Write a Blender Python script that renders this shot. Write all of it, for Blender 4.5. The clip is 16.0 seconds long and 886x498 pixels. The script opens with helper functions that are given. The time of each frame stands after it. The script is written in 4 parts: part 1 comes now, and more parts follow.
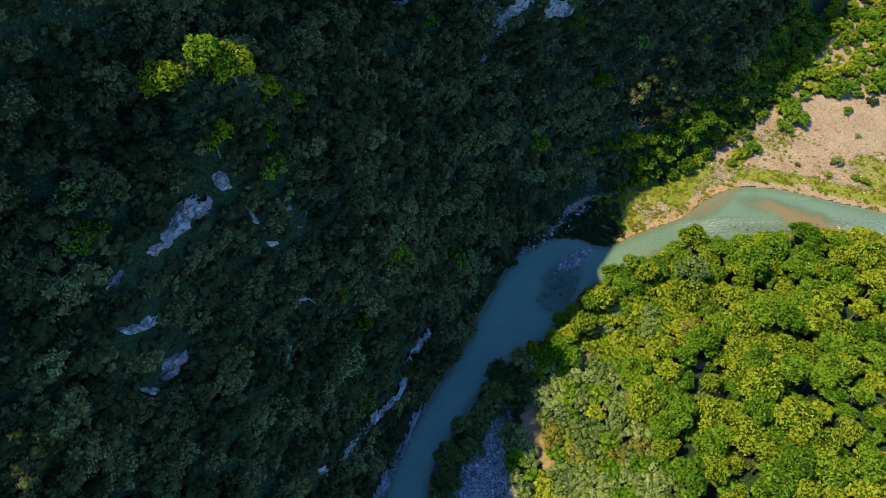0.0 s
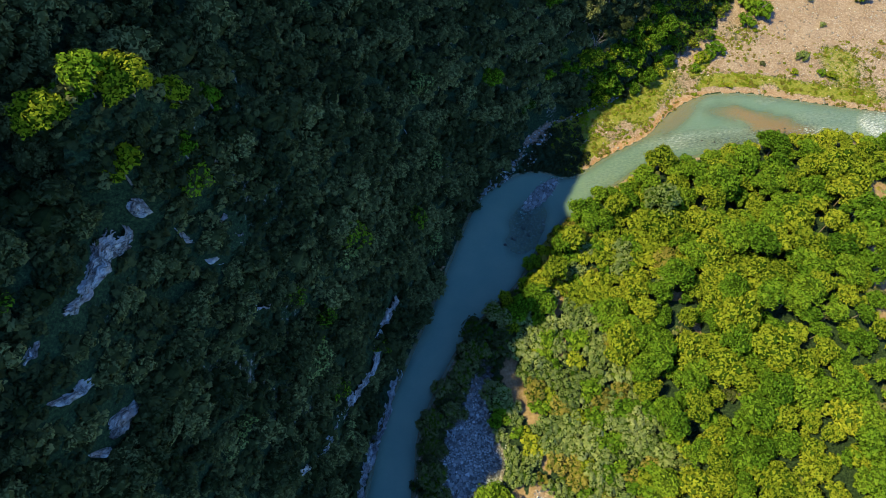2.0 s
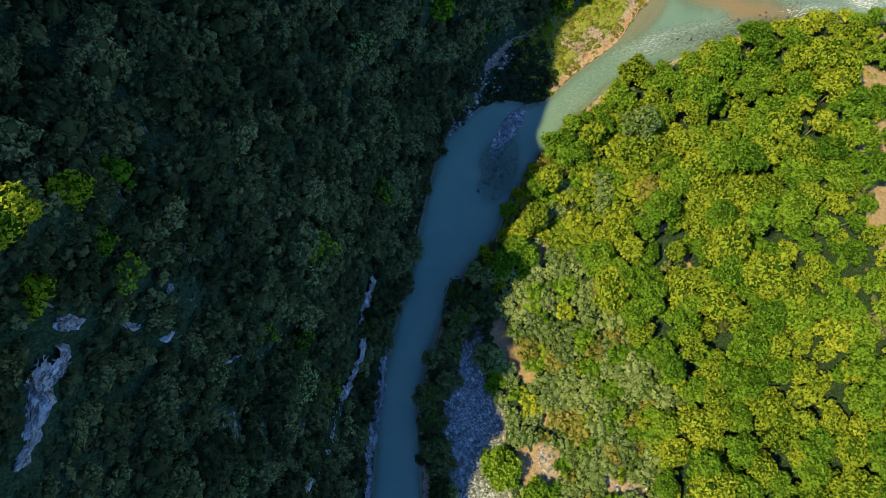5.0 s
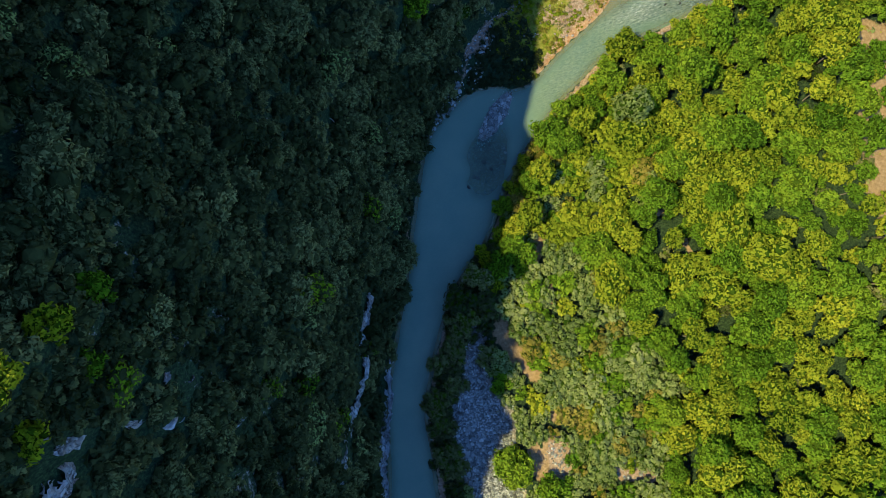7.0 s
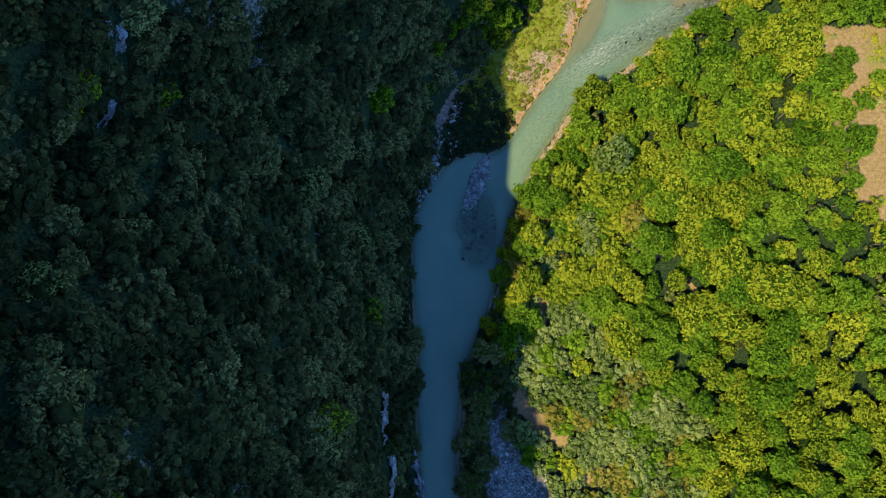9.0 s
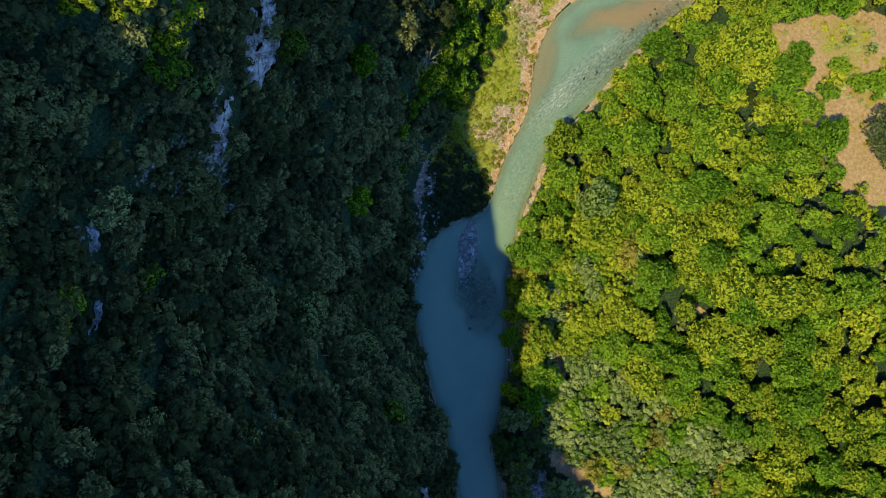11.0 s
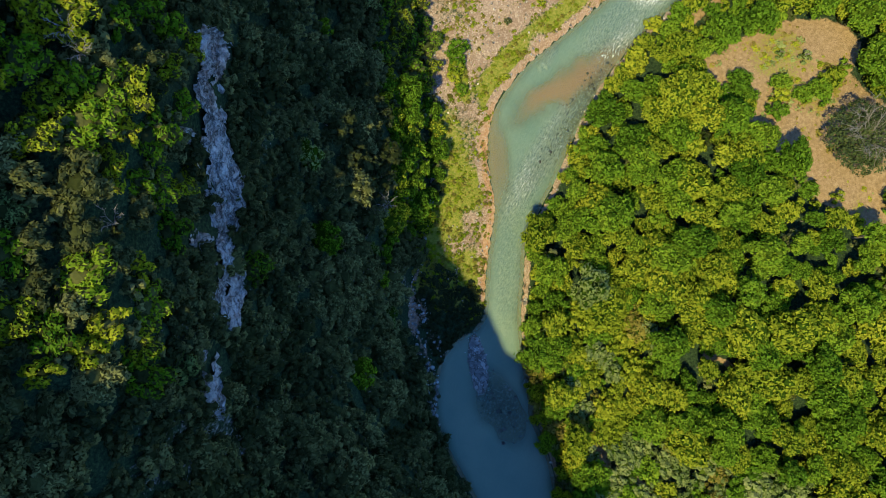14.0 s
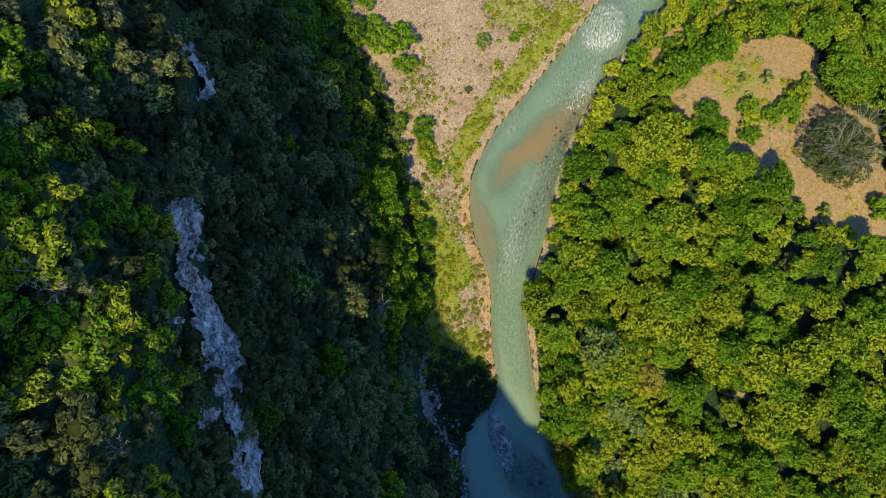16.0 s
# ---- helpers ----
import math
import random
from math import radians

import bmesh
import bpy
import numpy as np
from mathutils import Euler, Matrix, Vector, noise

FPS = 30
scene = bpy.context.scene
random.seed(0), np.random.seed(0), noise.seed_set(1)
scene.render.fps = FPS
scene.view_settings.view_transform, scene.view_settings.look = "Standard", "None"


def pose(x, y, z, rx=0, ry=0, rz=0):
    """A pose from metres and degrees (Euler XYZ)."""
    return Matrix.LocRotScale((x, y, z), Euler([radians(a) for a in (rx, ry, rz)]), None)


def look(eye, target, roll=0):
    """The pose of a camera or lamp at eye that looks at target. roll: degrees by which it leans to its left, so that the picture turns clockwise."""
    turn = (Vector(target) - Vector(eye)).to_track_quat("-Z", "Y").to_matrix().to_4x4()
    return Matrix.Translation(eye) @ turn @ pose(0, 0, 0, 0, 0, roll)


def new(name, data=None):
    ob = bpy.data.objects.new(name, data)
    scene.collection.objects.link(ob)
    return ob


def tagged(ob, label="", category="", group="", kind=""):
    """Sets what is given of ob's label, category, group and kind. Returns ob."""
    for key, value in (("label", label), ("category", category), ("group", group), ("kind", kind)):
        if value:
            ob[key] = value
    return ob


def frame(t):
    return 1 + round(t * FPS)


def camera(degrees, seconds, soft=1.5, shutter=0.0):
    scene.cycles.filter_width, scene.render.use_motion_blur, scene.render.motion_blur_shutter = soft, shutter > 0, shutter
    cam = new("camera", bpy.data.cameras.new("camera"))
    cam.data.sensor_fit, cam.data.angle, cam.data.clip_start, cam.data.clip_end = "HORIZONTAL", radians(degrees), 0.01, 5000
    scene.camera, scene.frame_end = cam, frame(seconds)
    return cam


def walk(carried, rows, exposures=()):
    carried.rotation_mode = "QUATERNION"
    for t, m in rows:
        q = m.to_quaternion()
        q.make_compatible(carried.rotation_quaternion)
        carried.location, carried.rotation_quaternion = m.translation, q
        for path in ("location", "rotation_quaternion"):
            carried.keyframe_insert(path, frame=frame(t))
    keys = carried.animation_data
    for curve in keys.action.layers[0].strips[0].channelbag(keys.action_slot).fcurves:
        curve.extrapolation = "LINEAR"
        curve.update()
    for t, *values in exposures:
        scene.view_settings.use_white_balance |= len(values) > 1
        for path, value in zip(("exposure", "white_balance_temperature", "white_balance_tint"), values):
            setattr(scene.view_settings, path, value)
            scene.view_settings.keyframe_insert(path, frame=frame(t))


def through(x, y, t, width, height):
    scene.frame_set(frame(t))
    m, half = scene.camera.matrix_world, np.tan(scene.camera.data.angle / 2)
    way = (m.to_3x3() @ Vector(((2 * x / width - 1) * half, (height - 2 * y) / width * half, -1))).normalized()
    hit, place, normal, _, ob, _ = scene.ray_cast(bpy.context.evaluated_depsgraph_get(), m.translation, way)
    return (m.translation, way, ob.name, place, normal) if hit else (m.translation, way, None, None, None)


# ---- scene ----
cam = camera(69.6, 16.0, soft=0.75)
PATH = [
    (0, (-0.653, 1.969, 157.425), (-0.614, 3.159, 155.819), -0.3),
    (0.5, (-0.448, 7.071, 157.427), (-0.374, 8.191, 155.771), -0.6),
    (1, (-0.168, 12.185, 157.417), (-0.062, 13.229, 155.715), -0.7),
    (1.5, (0.267, 17.267, 157.43), (0.39, 18.235, 155.684), -0.8),
    (2, (0.852, 22.264, 157.446), (0.985, 23.153, 155.659), -1.0),
    (2.5, (1.607, 27.145, 157.443), (1.746, 27.956, 155.62), -1.2),
    (3, (2.511, 31.927, 157.418), (2.651, 32.66, 155.563), -1.6),
    (3.5, (3.535, 36.639, 157.395), (3.672, 37.293, 155.51), -2.0),
    (4, (4.658, 41.316, 157.396), (4.788, 41.893, 155.485), -2.4),
    (4.5, (5.92, 46.039, 157.396), (6.042, 46.552, 155.467), -3.1),
    (5, (7.239, 50.725, 157.397), (7.352, 51.175, 155.451), -3.7),
    (5.2, (7.793, 52.579, 157.402), (7.9, 53.003, 155.451), -4.2),
    (7.3, (14.01, 71.917, 157.515), (14.068, 72.135, 155.528), -8.4),
    (7.5, (14.626, 73.704, 157.523), (14.687, 73.925, 155.536), -8.3),
    (8, (16.188, 78.073, 157.649), (16.256, 78.294, 155.663), -8.8),
    (8.5, (17.95, 82.371, 157.753), (18.028, 82.59, 155.766), -9.7),
    (9, (19.871, 86.536, 157.846), (19.96, 86.753, 155.86), -10.2),
    (9.2, (20.722, 88.181, 157.864), (20.814, 88.395, 155.878), -10.4),
    (11.3, (30.583, 105.31, 158.222), (30.718, 105.49, 156.235), -9.6),
    (11.5, (31.719, 106.895, 158.231), (31.862, 107.074, 156.244), -9.0),
    (11.9, (34.292, 109.952, 158.244), (34.437, 110.118, 156.256), -8.4),
    (12, (34.974, 110.678, 158.245), (35.125, 110.848, 156.258), -8.9),
    (12.5, (38.524, 114.099, 158.27), (38.681, 114.263, 156.282), -9.4),
    (13, (42.165, 117.323, 158.275), (42.33, 117.48, 156.288), -9.4),
    (13.5, (45.969, 120.43, 158.341), (46.141, 120.577, 156.354), -9.2),
    (14, (49.937, 123.324, 158.386), (50.115, 123.464, 156.399), -9.5),
    (14.5, (53.987, 125.984, 158.411), (54.172, 126.117, 156.424), -9.5),
    (15, (58.096, 128.44, 158.44), (58.289, 128.564, 156.453), -9.3),
    (15.5, (62.266, 130.719, 158.489), (62.466, 130.836, 156.503), -9.1),
    (16, (66.452, 132.912, 158.523), (66.66, 133.017, 156.537), -8.3),
]
walk(cam, [(t, look(eye, target, roll)) for t, eye, target, roll in PATH], [(0, 0.76, 4850, 11), (5, 0.76, 4850, 11), (12, 0.68, 4850, 11), (16, 0.60, 4850, 11)])
# ---- world and sun ----
SUN_SLOPE = 1.52                       # height over shadow length; shadows fall towards +x
world = bpy.data.worlds.new("sky")
scene.world = world
world.use_nodes = True
wn = world.node_tree
sky = wn.nodes.new("ShaderNodeTexSky")
sky.sky_type = "NISHITA"
sky.sun_disc = False
sky.sun_elevation = math.atan(SUN_SLOPE)
sky.sun_rotation = radians(-90)
sky.air_density, sky.dust_density, sky.ozone_density = 1.0, 0.2, 5.0
bg = next(n for n in wn.nodes if n.type == "BACKGROUND")
wn.links.new(sky.outputs[0], bg.inputs[0])
bg.inputs[1].default_value = 0.138
sun = new("sun", bpy.data.lights.new("sun", "SUN"))
sun.data.energy, sun.data.angle, sun.data.color = 5.0, radians(0.53), (1.0, 0.72, 0.22)
sun.matrix_world = look((0, 0, 300), (100, -7, 300 - 100 * SUN_SLOPE))


# ---- materials ----
def nodes_of(name):
    m = bpy.data.materials.new(name)
    m.use_nodes = True
    t = m.node_tree
    t.nodes.clear()
    out = t.nodes.new("ShaderNodeOutputMaterial")
    return m, t, out


def nd(t, kind, **kw):
    n = t.nodes.new(kind)
    for k, v in kw.items():
        n.inputs[k.replace("_", " ")].default_value = v
    return n


def ramp(t, src, stops):
    r = t.nodes.new("ShaderNodeValToRGB")
    e = r.color_ramp.elements
    while len(e) < len(stops):
        e.new(0.5)
    for el, (p, c) in zip(e, stops):
        el.position, el.color = p, (*c, 1) if len(c) == 3 else c
    t.links.new(src, r.inputs[0])
    return r.outputs[0]


def mix(t, fac, a, b, kind="MIX"):
    m = t.nodes.new("ShaderNodeMix")
    m.data_type, m.blend_type = "RGBA", kind
    for sock, v in ((m.inputs[0], fac), (m.inputs[6], a), (m.inputs[7], b)):
        if isinstance(v, bpy.types.NodeSocket):
            t.links.new(v, sock)
        elif isinstance(v, tuple):
            sock.default_value = (*v, 1)
        else:
            sock.default_value = v
    return m.outputs[2]


def math_node(t, op, a, b=0.0):
    m = t.nodes.new("ShaderNodeMath")
    m.operation = op
    for sock, v in zip(m.inputs, (a, b)):
        if isinstance(v, bpy.types.NodeSocket):
            t.links.new(v, sock)
        else:
            sock.default_value = v
    return m.outputs[0]


def noise_at(t, scale, detail=4.0, rough=0.55, pos=None, stretch=None):
    n = nd(t, "ShaderNodeTexNoise", Scale=scale, Detail=detail, Roughness=rough)
    if pos is None:
        pos = t.nodes.new("ShaderNodeNewGeometry").outputs["Position"]
    if stretch:
        mp = t.nodes.new("ShaderNodeMapping")
        mp.inputs["Scale"].default_value = stretch
        t.links.new(pos, mp.inputs[0])
        pos = mp.outputs[0]
    t.links.new(pos, n.inputs["Vector"])
    return n.outputs[0]


def bump(t, height, strength, distance):
    b = nd(t, "ShaderNodeBump", Strength=strength, Distance=distance)
    t.links.new(height, b.inputs["Height"])
    return b.outputs[0]


def leaf_material(name, dark, mid, light, through=0.24, gloss=0.06, rough=0.65, reach=0.37, mixed=(0.42, 0.34, 0.27)):
    """Foliage: a tint for each tree, patches from tree to tree, and a shade of its own for each spray of leaves."""
    m, t, out = nodes_of(name)
    geo = t.nodes.new("ShaderNodeNewGeometry")
    info = t.nodes.new("ShaderNodeObjectInfo")
    own = t.nodes.new("ShaderNodeAttribute")
    own.attribute_name = "tint"                        # 1 to 2 for each tree of a joined wood, 0 on single trees
    joined = math_node(t, "GREATER_THAN", own.outputs["Fac"], 0.5)
    single = math_node(t, "MULTIPLY", info.outputs["Random"], math_node(t, "SUBTRACT", 1.0, joined))
    tree_tint = math_node(t, "ADD", single, math_node(t, "MULTIPLY", joined, math_node(t, "SUBTRACT", own.outputs["Fac"], 1.0)))
    patch = noise_at(t, 0.07, 3.0, 0.55)
    tuft = noise_at(t, 0.9, 3.0, 0.6)
    f = math_node(t, "ADD", math_node(t, "MULTIPLY", patch, 0.66), math_node(t, "MULTIPLY", tuft, mixed[0]))
    f = math_node(t, "ADD", f, math_node(t, "MULTIPLY", tree_tint, mixed[1]))
    f = math_node(t, "ADD", f, math_node(t, "MULTIPLY", geo.outputs["Random Per Island"], mixed[2]))
    f = math_node(t, "SUBTRACT", f, (sum(mixed) - 0.35) / 2)
    col = ramp(t, f, [(0.5 - reach, dark), (0.5, mid), (0.5 + reach, light)])
    p = nd(t, "ShaderNodeBsdfPrincipled", Roughness=rough)
    p.inputs["Specular IOR Level"].default_value = gloss
    t.links.new(col, p.inputs["Base Color"])
    tr = t.nodes.new("ShaderNodeBsdfTranslucent")
    warm = mix(t, 1.0, col, (1.0, 1.0, 0.35), "MULTIPLY")
    t.links.new(warm, tr.inputs[0])
    ms = nd(t, "ShaderNodeMixShader", Fac=through)
    t.links.new(p.outputs[0], ms.inputs[1])
    t.links.new(tr.outputs[0], ms.inputs[2])
    t.links.new(ms.outputs[0], out.inputs[0])
    return m


LEAF = [
    leaf_material("leaf_green", (0.040, 0.090, 0.003), (0.114, 0.200, 0.004), (0.235, 0.315, 0.006), 0.20, 0.03),
    leaf_material("leaf_yellow_green", (0.100, 0.142, 0.003), (0.216, 0.262, 0.004), (0.365, 0.372, 0.006), 0.20, 0.03),
    leaf_material("leaf_grey_green", (0.080, 0.118, 0.030), (0.178, 0.228, 0.062), (0.305, 0.340, 0.125), 0.20, 0.03),
    # toned like foliage in shade; also serves a few dark shrubs
    leaf_material("leaf_dark_shaded", (0.020, 0.030, 0.010), (0.073, 0.085, 0.027), (0.185, 0.198, 0.066), 0.14, 0.06, 0.6, 0.32, (0.30, 0.58, 0.12)),
    leaf_material("leaf_straw", (0.105, 0.105, 0.016), (0.215, 0.195, 0.026), (0.330, 0.285, 0.055)),
    # inside of the crowns: darker leaves stand for the shade between clumps
    leaf_material("leaf_inside_shade", (0.014, 0.030, 0.002), (0.036, 0.066, 0.003), (0.080, 0.115, 0.006), 0.10, 0.0),
    leaf_material("leaf_olive", (0.022, 0.036, 0.010), (0.068, 0.092, 0.028), (0.150, 0.178, 0.062), 0.16, 0.03),
    # the same painted shade for the inside of dark crowns
    leaf_material("leaf_dark_inside_shade", (0.012, 0.018, 0.005), (0.044, 0.053, 0.016), (0.094, 0.104, 0.032), 0.10, 0.0, 0.65, 0.30),
]


def bark_material():
    m, t, out = nodes_of("bark")
    col = ramp(t, noise_at(t, 2.5, 5), [(0.3, (0.10, 0.085, 0.065)), (0.7, (0.26, 0.23, 0.19))])
    p = nd(t, "ShaderNodeBsdfPrincipled", Roughness=0.9)
    t.links.new(col, p.inputs["Base Color"])
    t.links.new(p.outputs[0], out.inputs[0])
    return m


BARK = bark_material()


def rock_material(name, dark, mid, light, streak=(1.0, 1.0, 0.25), single=0.0, lie=""):
    m, t, out = nodes_of(name)
    pos = None
    if lie:                                            # metres along the face, across it, and up
        own = t.nodes.new("ShaderNodeAttribute")
        own.attribute_name = lie
        pos = own.outputs["Vector"]
    big = noise_at(t, 0.35, 6, 0.6, pos, streak)
    fine = noise_at(t, 3.4, 6, 0.7, pos, streak)
    col = ramp(t, big, [(0.36, dark), (0.54, mid), (0.70, light)])
    col = mix(t, 0.5, col, ramp(t, fine, [(0.36, dark), (0.52, mid), (0.70, light)]))
    stain = ramp(t, noise_at(t, 0.6, 3, 0.55, pos), [(0.50, (0, 0, 0)), (0.64, (1, 1, 1))])
    col = mix(t, math_node(t, "MULTIPLY", stain, 0.38), col, (0.36, 0.22, 0.14))
    cleft = noise_at(t, 1.1, 6, 0.7, pos, (streak[0] * 0.6, streak[1] * 1.4, streak[2] * 0.5))
    split = ramp(t, math_node(t, "ABSOLUTE", math_node(t, "SUBTRACT", cleft, 0.5)), [(0.0, (0.25, 0.24, 0.23)), (0.035, (1, 1, 1))])
    col = mix(t, 1.0, col, split, "MULTIPLY")
    if single:
        isle = t.nodes.new("ShaderNodeNewGeometry").outputs["Random Per Island"]
        col = mix(t, single, col, ramp(t, isle, [(0.0, dark), (0.7, mid), (1.0, light)]))
    p = nd(t, "ShaderNodeBsdfPrincipled", Roughness=0.85)
    t.links.new(col, p.inputs["Base Color"])
    t.links.new(bump(t, math_node(t, "ADD", fine, split), 1.0, 0.7), p.inputs["Normal"])
    t.links.new(p.outputs[0], out.inputs[0])
    return m


LIMESTONE = rock_material("limestone", (0.13, 0.13, 0.128), (0.53, 0.54, 0.54), (0.90, 0.92, 0.92), (0.30, 0.9, 0.5), 0.0, "lie")
STONE = rock_material("river_stone", (0.22, 0.20, 0.175), (0.50, 0.45, 0.40), (0.84, 0.79, 0.72), (1, 1, 1), 0.8)
GREY_STONE = rock_material("grey_stone", (0.14, 0.15, 0.15), (0.46, 0.49, 0.49), (0.92, 0.95, 0.94), (1, 1, 1), 0.85)
WET_STONE = rock_material("wet_stone", (0.03, 0.035, 0.035), (0.10, 0.105, 0.10), (0.30, 0.30, 0.28), (1, 1, 1), 0.8)


def ground_material():
    """One sheet of ground: the zones gravel, grass and rock come as weights from the plan, bare soil and litter
    between, the litter darkened for the shade under trees.
    """
    m, t, out = nodes_of("ground")
    at = t.nodes.new("ShaderNodeAttribute")
    at.attribute_name = "zone"
    sep = t.nodes.new("ShaderNodeSeparateColor")
    t.links.new(at.outputs["Color"], sep.inputs[0])
    wet = t.nodes.new("ShaderNodeAttribute")
    wet.attribute_name = "bed"
    n1, n2, n3 = noise_at(t, 0.18, 5), noise_at(t, 1.4, 5, 0.65), noise_at(t, 6.0, 4, 0.7)

    def edge(w):
        s = math_node(t, "ADD", w, math_node(t, "MULTIPLY_ADD", n2, 0.9))
        t.nodes[-2].inputs[2].default_value = -0.45
        return ramp(t, s, [(0.40, (0, 0, 0)), (0.60, (1, 1, 1))])

    soil = ramp(t, n2, [(0.3, (0.18, 0.125, 0.060)), (0.5, (0.265, 0.185, 0.092)), (0.7, (0.35, 0.26, 0.145))])
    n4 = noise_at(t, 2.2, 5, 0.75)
    # litter and undergrowth, with the shade between crowns in its near-black tones
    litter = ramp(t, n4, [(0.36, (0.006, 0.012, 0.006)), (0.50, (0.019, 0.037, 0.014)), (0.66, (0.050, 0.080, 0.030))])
    grass = ramp(t, math_node(t, "ADD", math_node(t, "MULTIPLY", n2, 0.6), math_node(t, "MULTIPLY", n3, 0.4)),
                 [(0.34, (0.075, 0.112, 0.006)), (0.46, (0.150, 0.175, 0.010)), (0.58, (0.245, 0.225, 0.034)), (0.70, (0.34, 0.275, 0.085))])
    peb = t.nodes.new("ShaderNodeTexVoronoi")
    peb.inputs["Scale"].default_value = 3.2
    geo = t.nodes.new("ShaderNodeNewGeometry")
    t.links.new(geo.outputs["Position"], peb.inputs["Vector"])
    pc = t.nodes.new("ShaderNodeSeparateColor")
    t.links.new(peb.outputs["Color"], pc.inputs[0])
    stones = ramp(t, pc.outputs[0], [(0.0, (0.12, 0.092, 0.072)), (0.6, (0.27, 0.205, 0.155)), (1.0, (0.54, 0.47, 0.39))])
    sand = ramp(t, n1, [(0.3, (0.215, 0.138, 0.080)), (0.5, (0.28, 0.195, 0.125)), (0.7, (0.335, 0.250, 0.175))])
    gravel = mix(t, 0.42, sand, stones)
    gravel = mix(t, math_node(t, "MULTIPLY", wet.outputs["Fac"], 0.8), gravel, ramp(t, n2, [(0.36, (0.26, 0.125, 0.030)), (0.50, (0.40, 0.225, 0.085)), (0.62, (0.46, 0.33, 0.20))]))
    rock = ramp(t, n2, [(0.3, (0.12, 0.12, 0.11)), (0.55, (0.30, 0.29, 0.27)), (0.8, (0.48, 0.47, 0.45))])
    bed = ramp(t, wet.outputs["Fac"], [(0.0, (0.30, 0.34, 0.24)), (0.45, (0.38, 0.22, 0.10)), (1.0, (0.42, 0.185, 0.095))])
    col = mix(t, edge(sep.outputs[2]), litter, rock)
    wood = t.nodes.new("ShaderNodeAttribute")
    wood.attribute_name = "soil"
    col = mix(t, edge(wood.outputs["Fac"]), col, soil)
    col = mix(t, edge(sep.outputs[1]), col, grass)
    sunk = t.nodes.new("ShaderNodeAttribute")
    sunk.attribute_name = "boulders"
    gravel = mix(t, sunk.outputs["Fac"], gravel, ramp(t, pc.outputs[0], [(0.0, (0.045, 0.048, 0.046)), (0.5, (0.16, 0.168, 0.162)), (1.0, (0.46, 0.475, 0.46))]))
    col = mix(t, edge(sep.outputs[0]), col, gravel)
    under = t.nodes.new("ShaderNodeSeparateXYZ")
    t.links.new(geo.outputs["Position"], under.inputs[0])
    bed = mix(t, sunk.outputs["Fac"], bed, ramp(t, pc.outputs[0], [(0.0, (0.025, 0.030, 0.030)), (0.7, (0.075, 0.080, 0.075)), (1.0, (0.22, 0.22, 0.21))]))
    col = mix(t, math_node(t, "LESS_THAN", under.outputs[2], -0.02), col, bed)
    p = nd(t, "ShaderNodeBsdfPrincipled", Roughness=0.95)
    p.inputs["Specular IOR Level"].default_value = 0.2
    t.links.new(col, p.inputs["Base Color"])
    h = math_node(t, "ADD", math_node(t, "ADD", n2, n4), math_node(t, "MULTIPLY", peb.outputs["Distance"], -0.6))
    t.links.new(bump(t, h, 0.5, 0.25), p.inputs["Normal"])
    t.links.new(p.outputs[0], out.inputs[0])
    return m


GROUND = ground_material()


def water_material():
    """Milky turquoise water over its bed, rippled, with foam where it is rapid."""
    m, t, out = nodes_of("river_water")
    at = t.nodes.new("ShaderNodeAttribute")
    at.attribute_name = "rapid"
    murk = t.nodes.new("ShaderNodeAttribute")
    murk.attribute_name = "murk"
    n1 = noise_at(t, 1.9, 6, 0.70, stretch=(0.5, 1.3, 1.0))
    n2 = noise_at(t, 0.12, 3, 0.5)
    foam = ramp(t, math_node(t, "ADD", math_node(t, "MULTIPLY", at.outputs["Fac"], 0.42), math_node(t, "MULTIPLY", n1, 0.9)),
                [(0.715, (0, 0, 0)), (0.82, (1, 1, 1))])
    body = ramp(t, n2, [(0.3, (0.130, 0.205, 0.150)), (0.7, (0.175, 0.245, 0.172))])
    chop = ramp(t, math_node(t, "MULTIPLY", n1, math_node(t, "ADD", at.outputs["Fac"], 0.85)), [(0.42, (0.030, 0.075, 0.070)), (0.72, (0.30, 0.37, 0.31))])
    body = mix(t, math_node(t, "MULTIPLY", at.outputs["Fac"], 1.7), body, chop)
    body = mix(t, foam, body, (0.75, 0.78, 0.76))
    p = nd(t, "ShaderNodeBsdfPrincipled", Roughness=0.28, IOR=1.40)
    t.links.new(body, p.inputs["Base Color"])
    n3 = noise_at(t, 0.55, 4, 0.6)
    hb = math_node(t, "MULTIPLY", math_node(t, "ADD", n1, n3), math_node(t, "ADD", math_node(t, "MULTIPLY", at.outputs["Fac"], 2.2), 0.06))
    t.links.new(bump(t, hb, 1.0, 0.55), p.inputs["Normal"])
    tr = t.nodes.new("ShaderNodeBsdfTransparent")
    tr.inputs[0].default_value = (0.78, 0.92, 0.88, 1)
    ms = t.nodes.new("ShaderNodeMixShader")
    fac = math_node(t, "MAXIMUM", murk.outputs["Fac"], foam)
    t.links.new(fac, ms.inputs[0])
    t.links.new(tr.outputs[0], ms.inputs[1])
    t.links.new(p.outputs[0], ms.inputs[2])
    t.links.new(ms.outputs[0], out.inputs[0])
    return m


WATER = water_material()

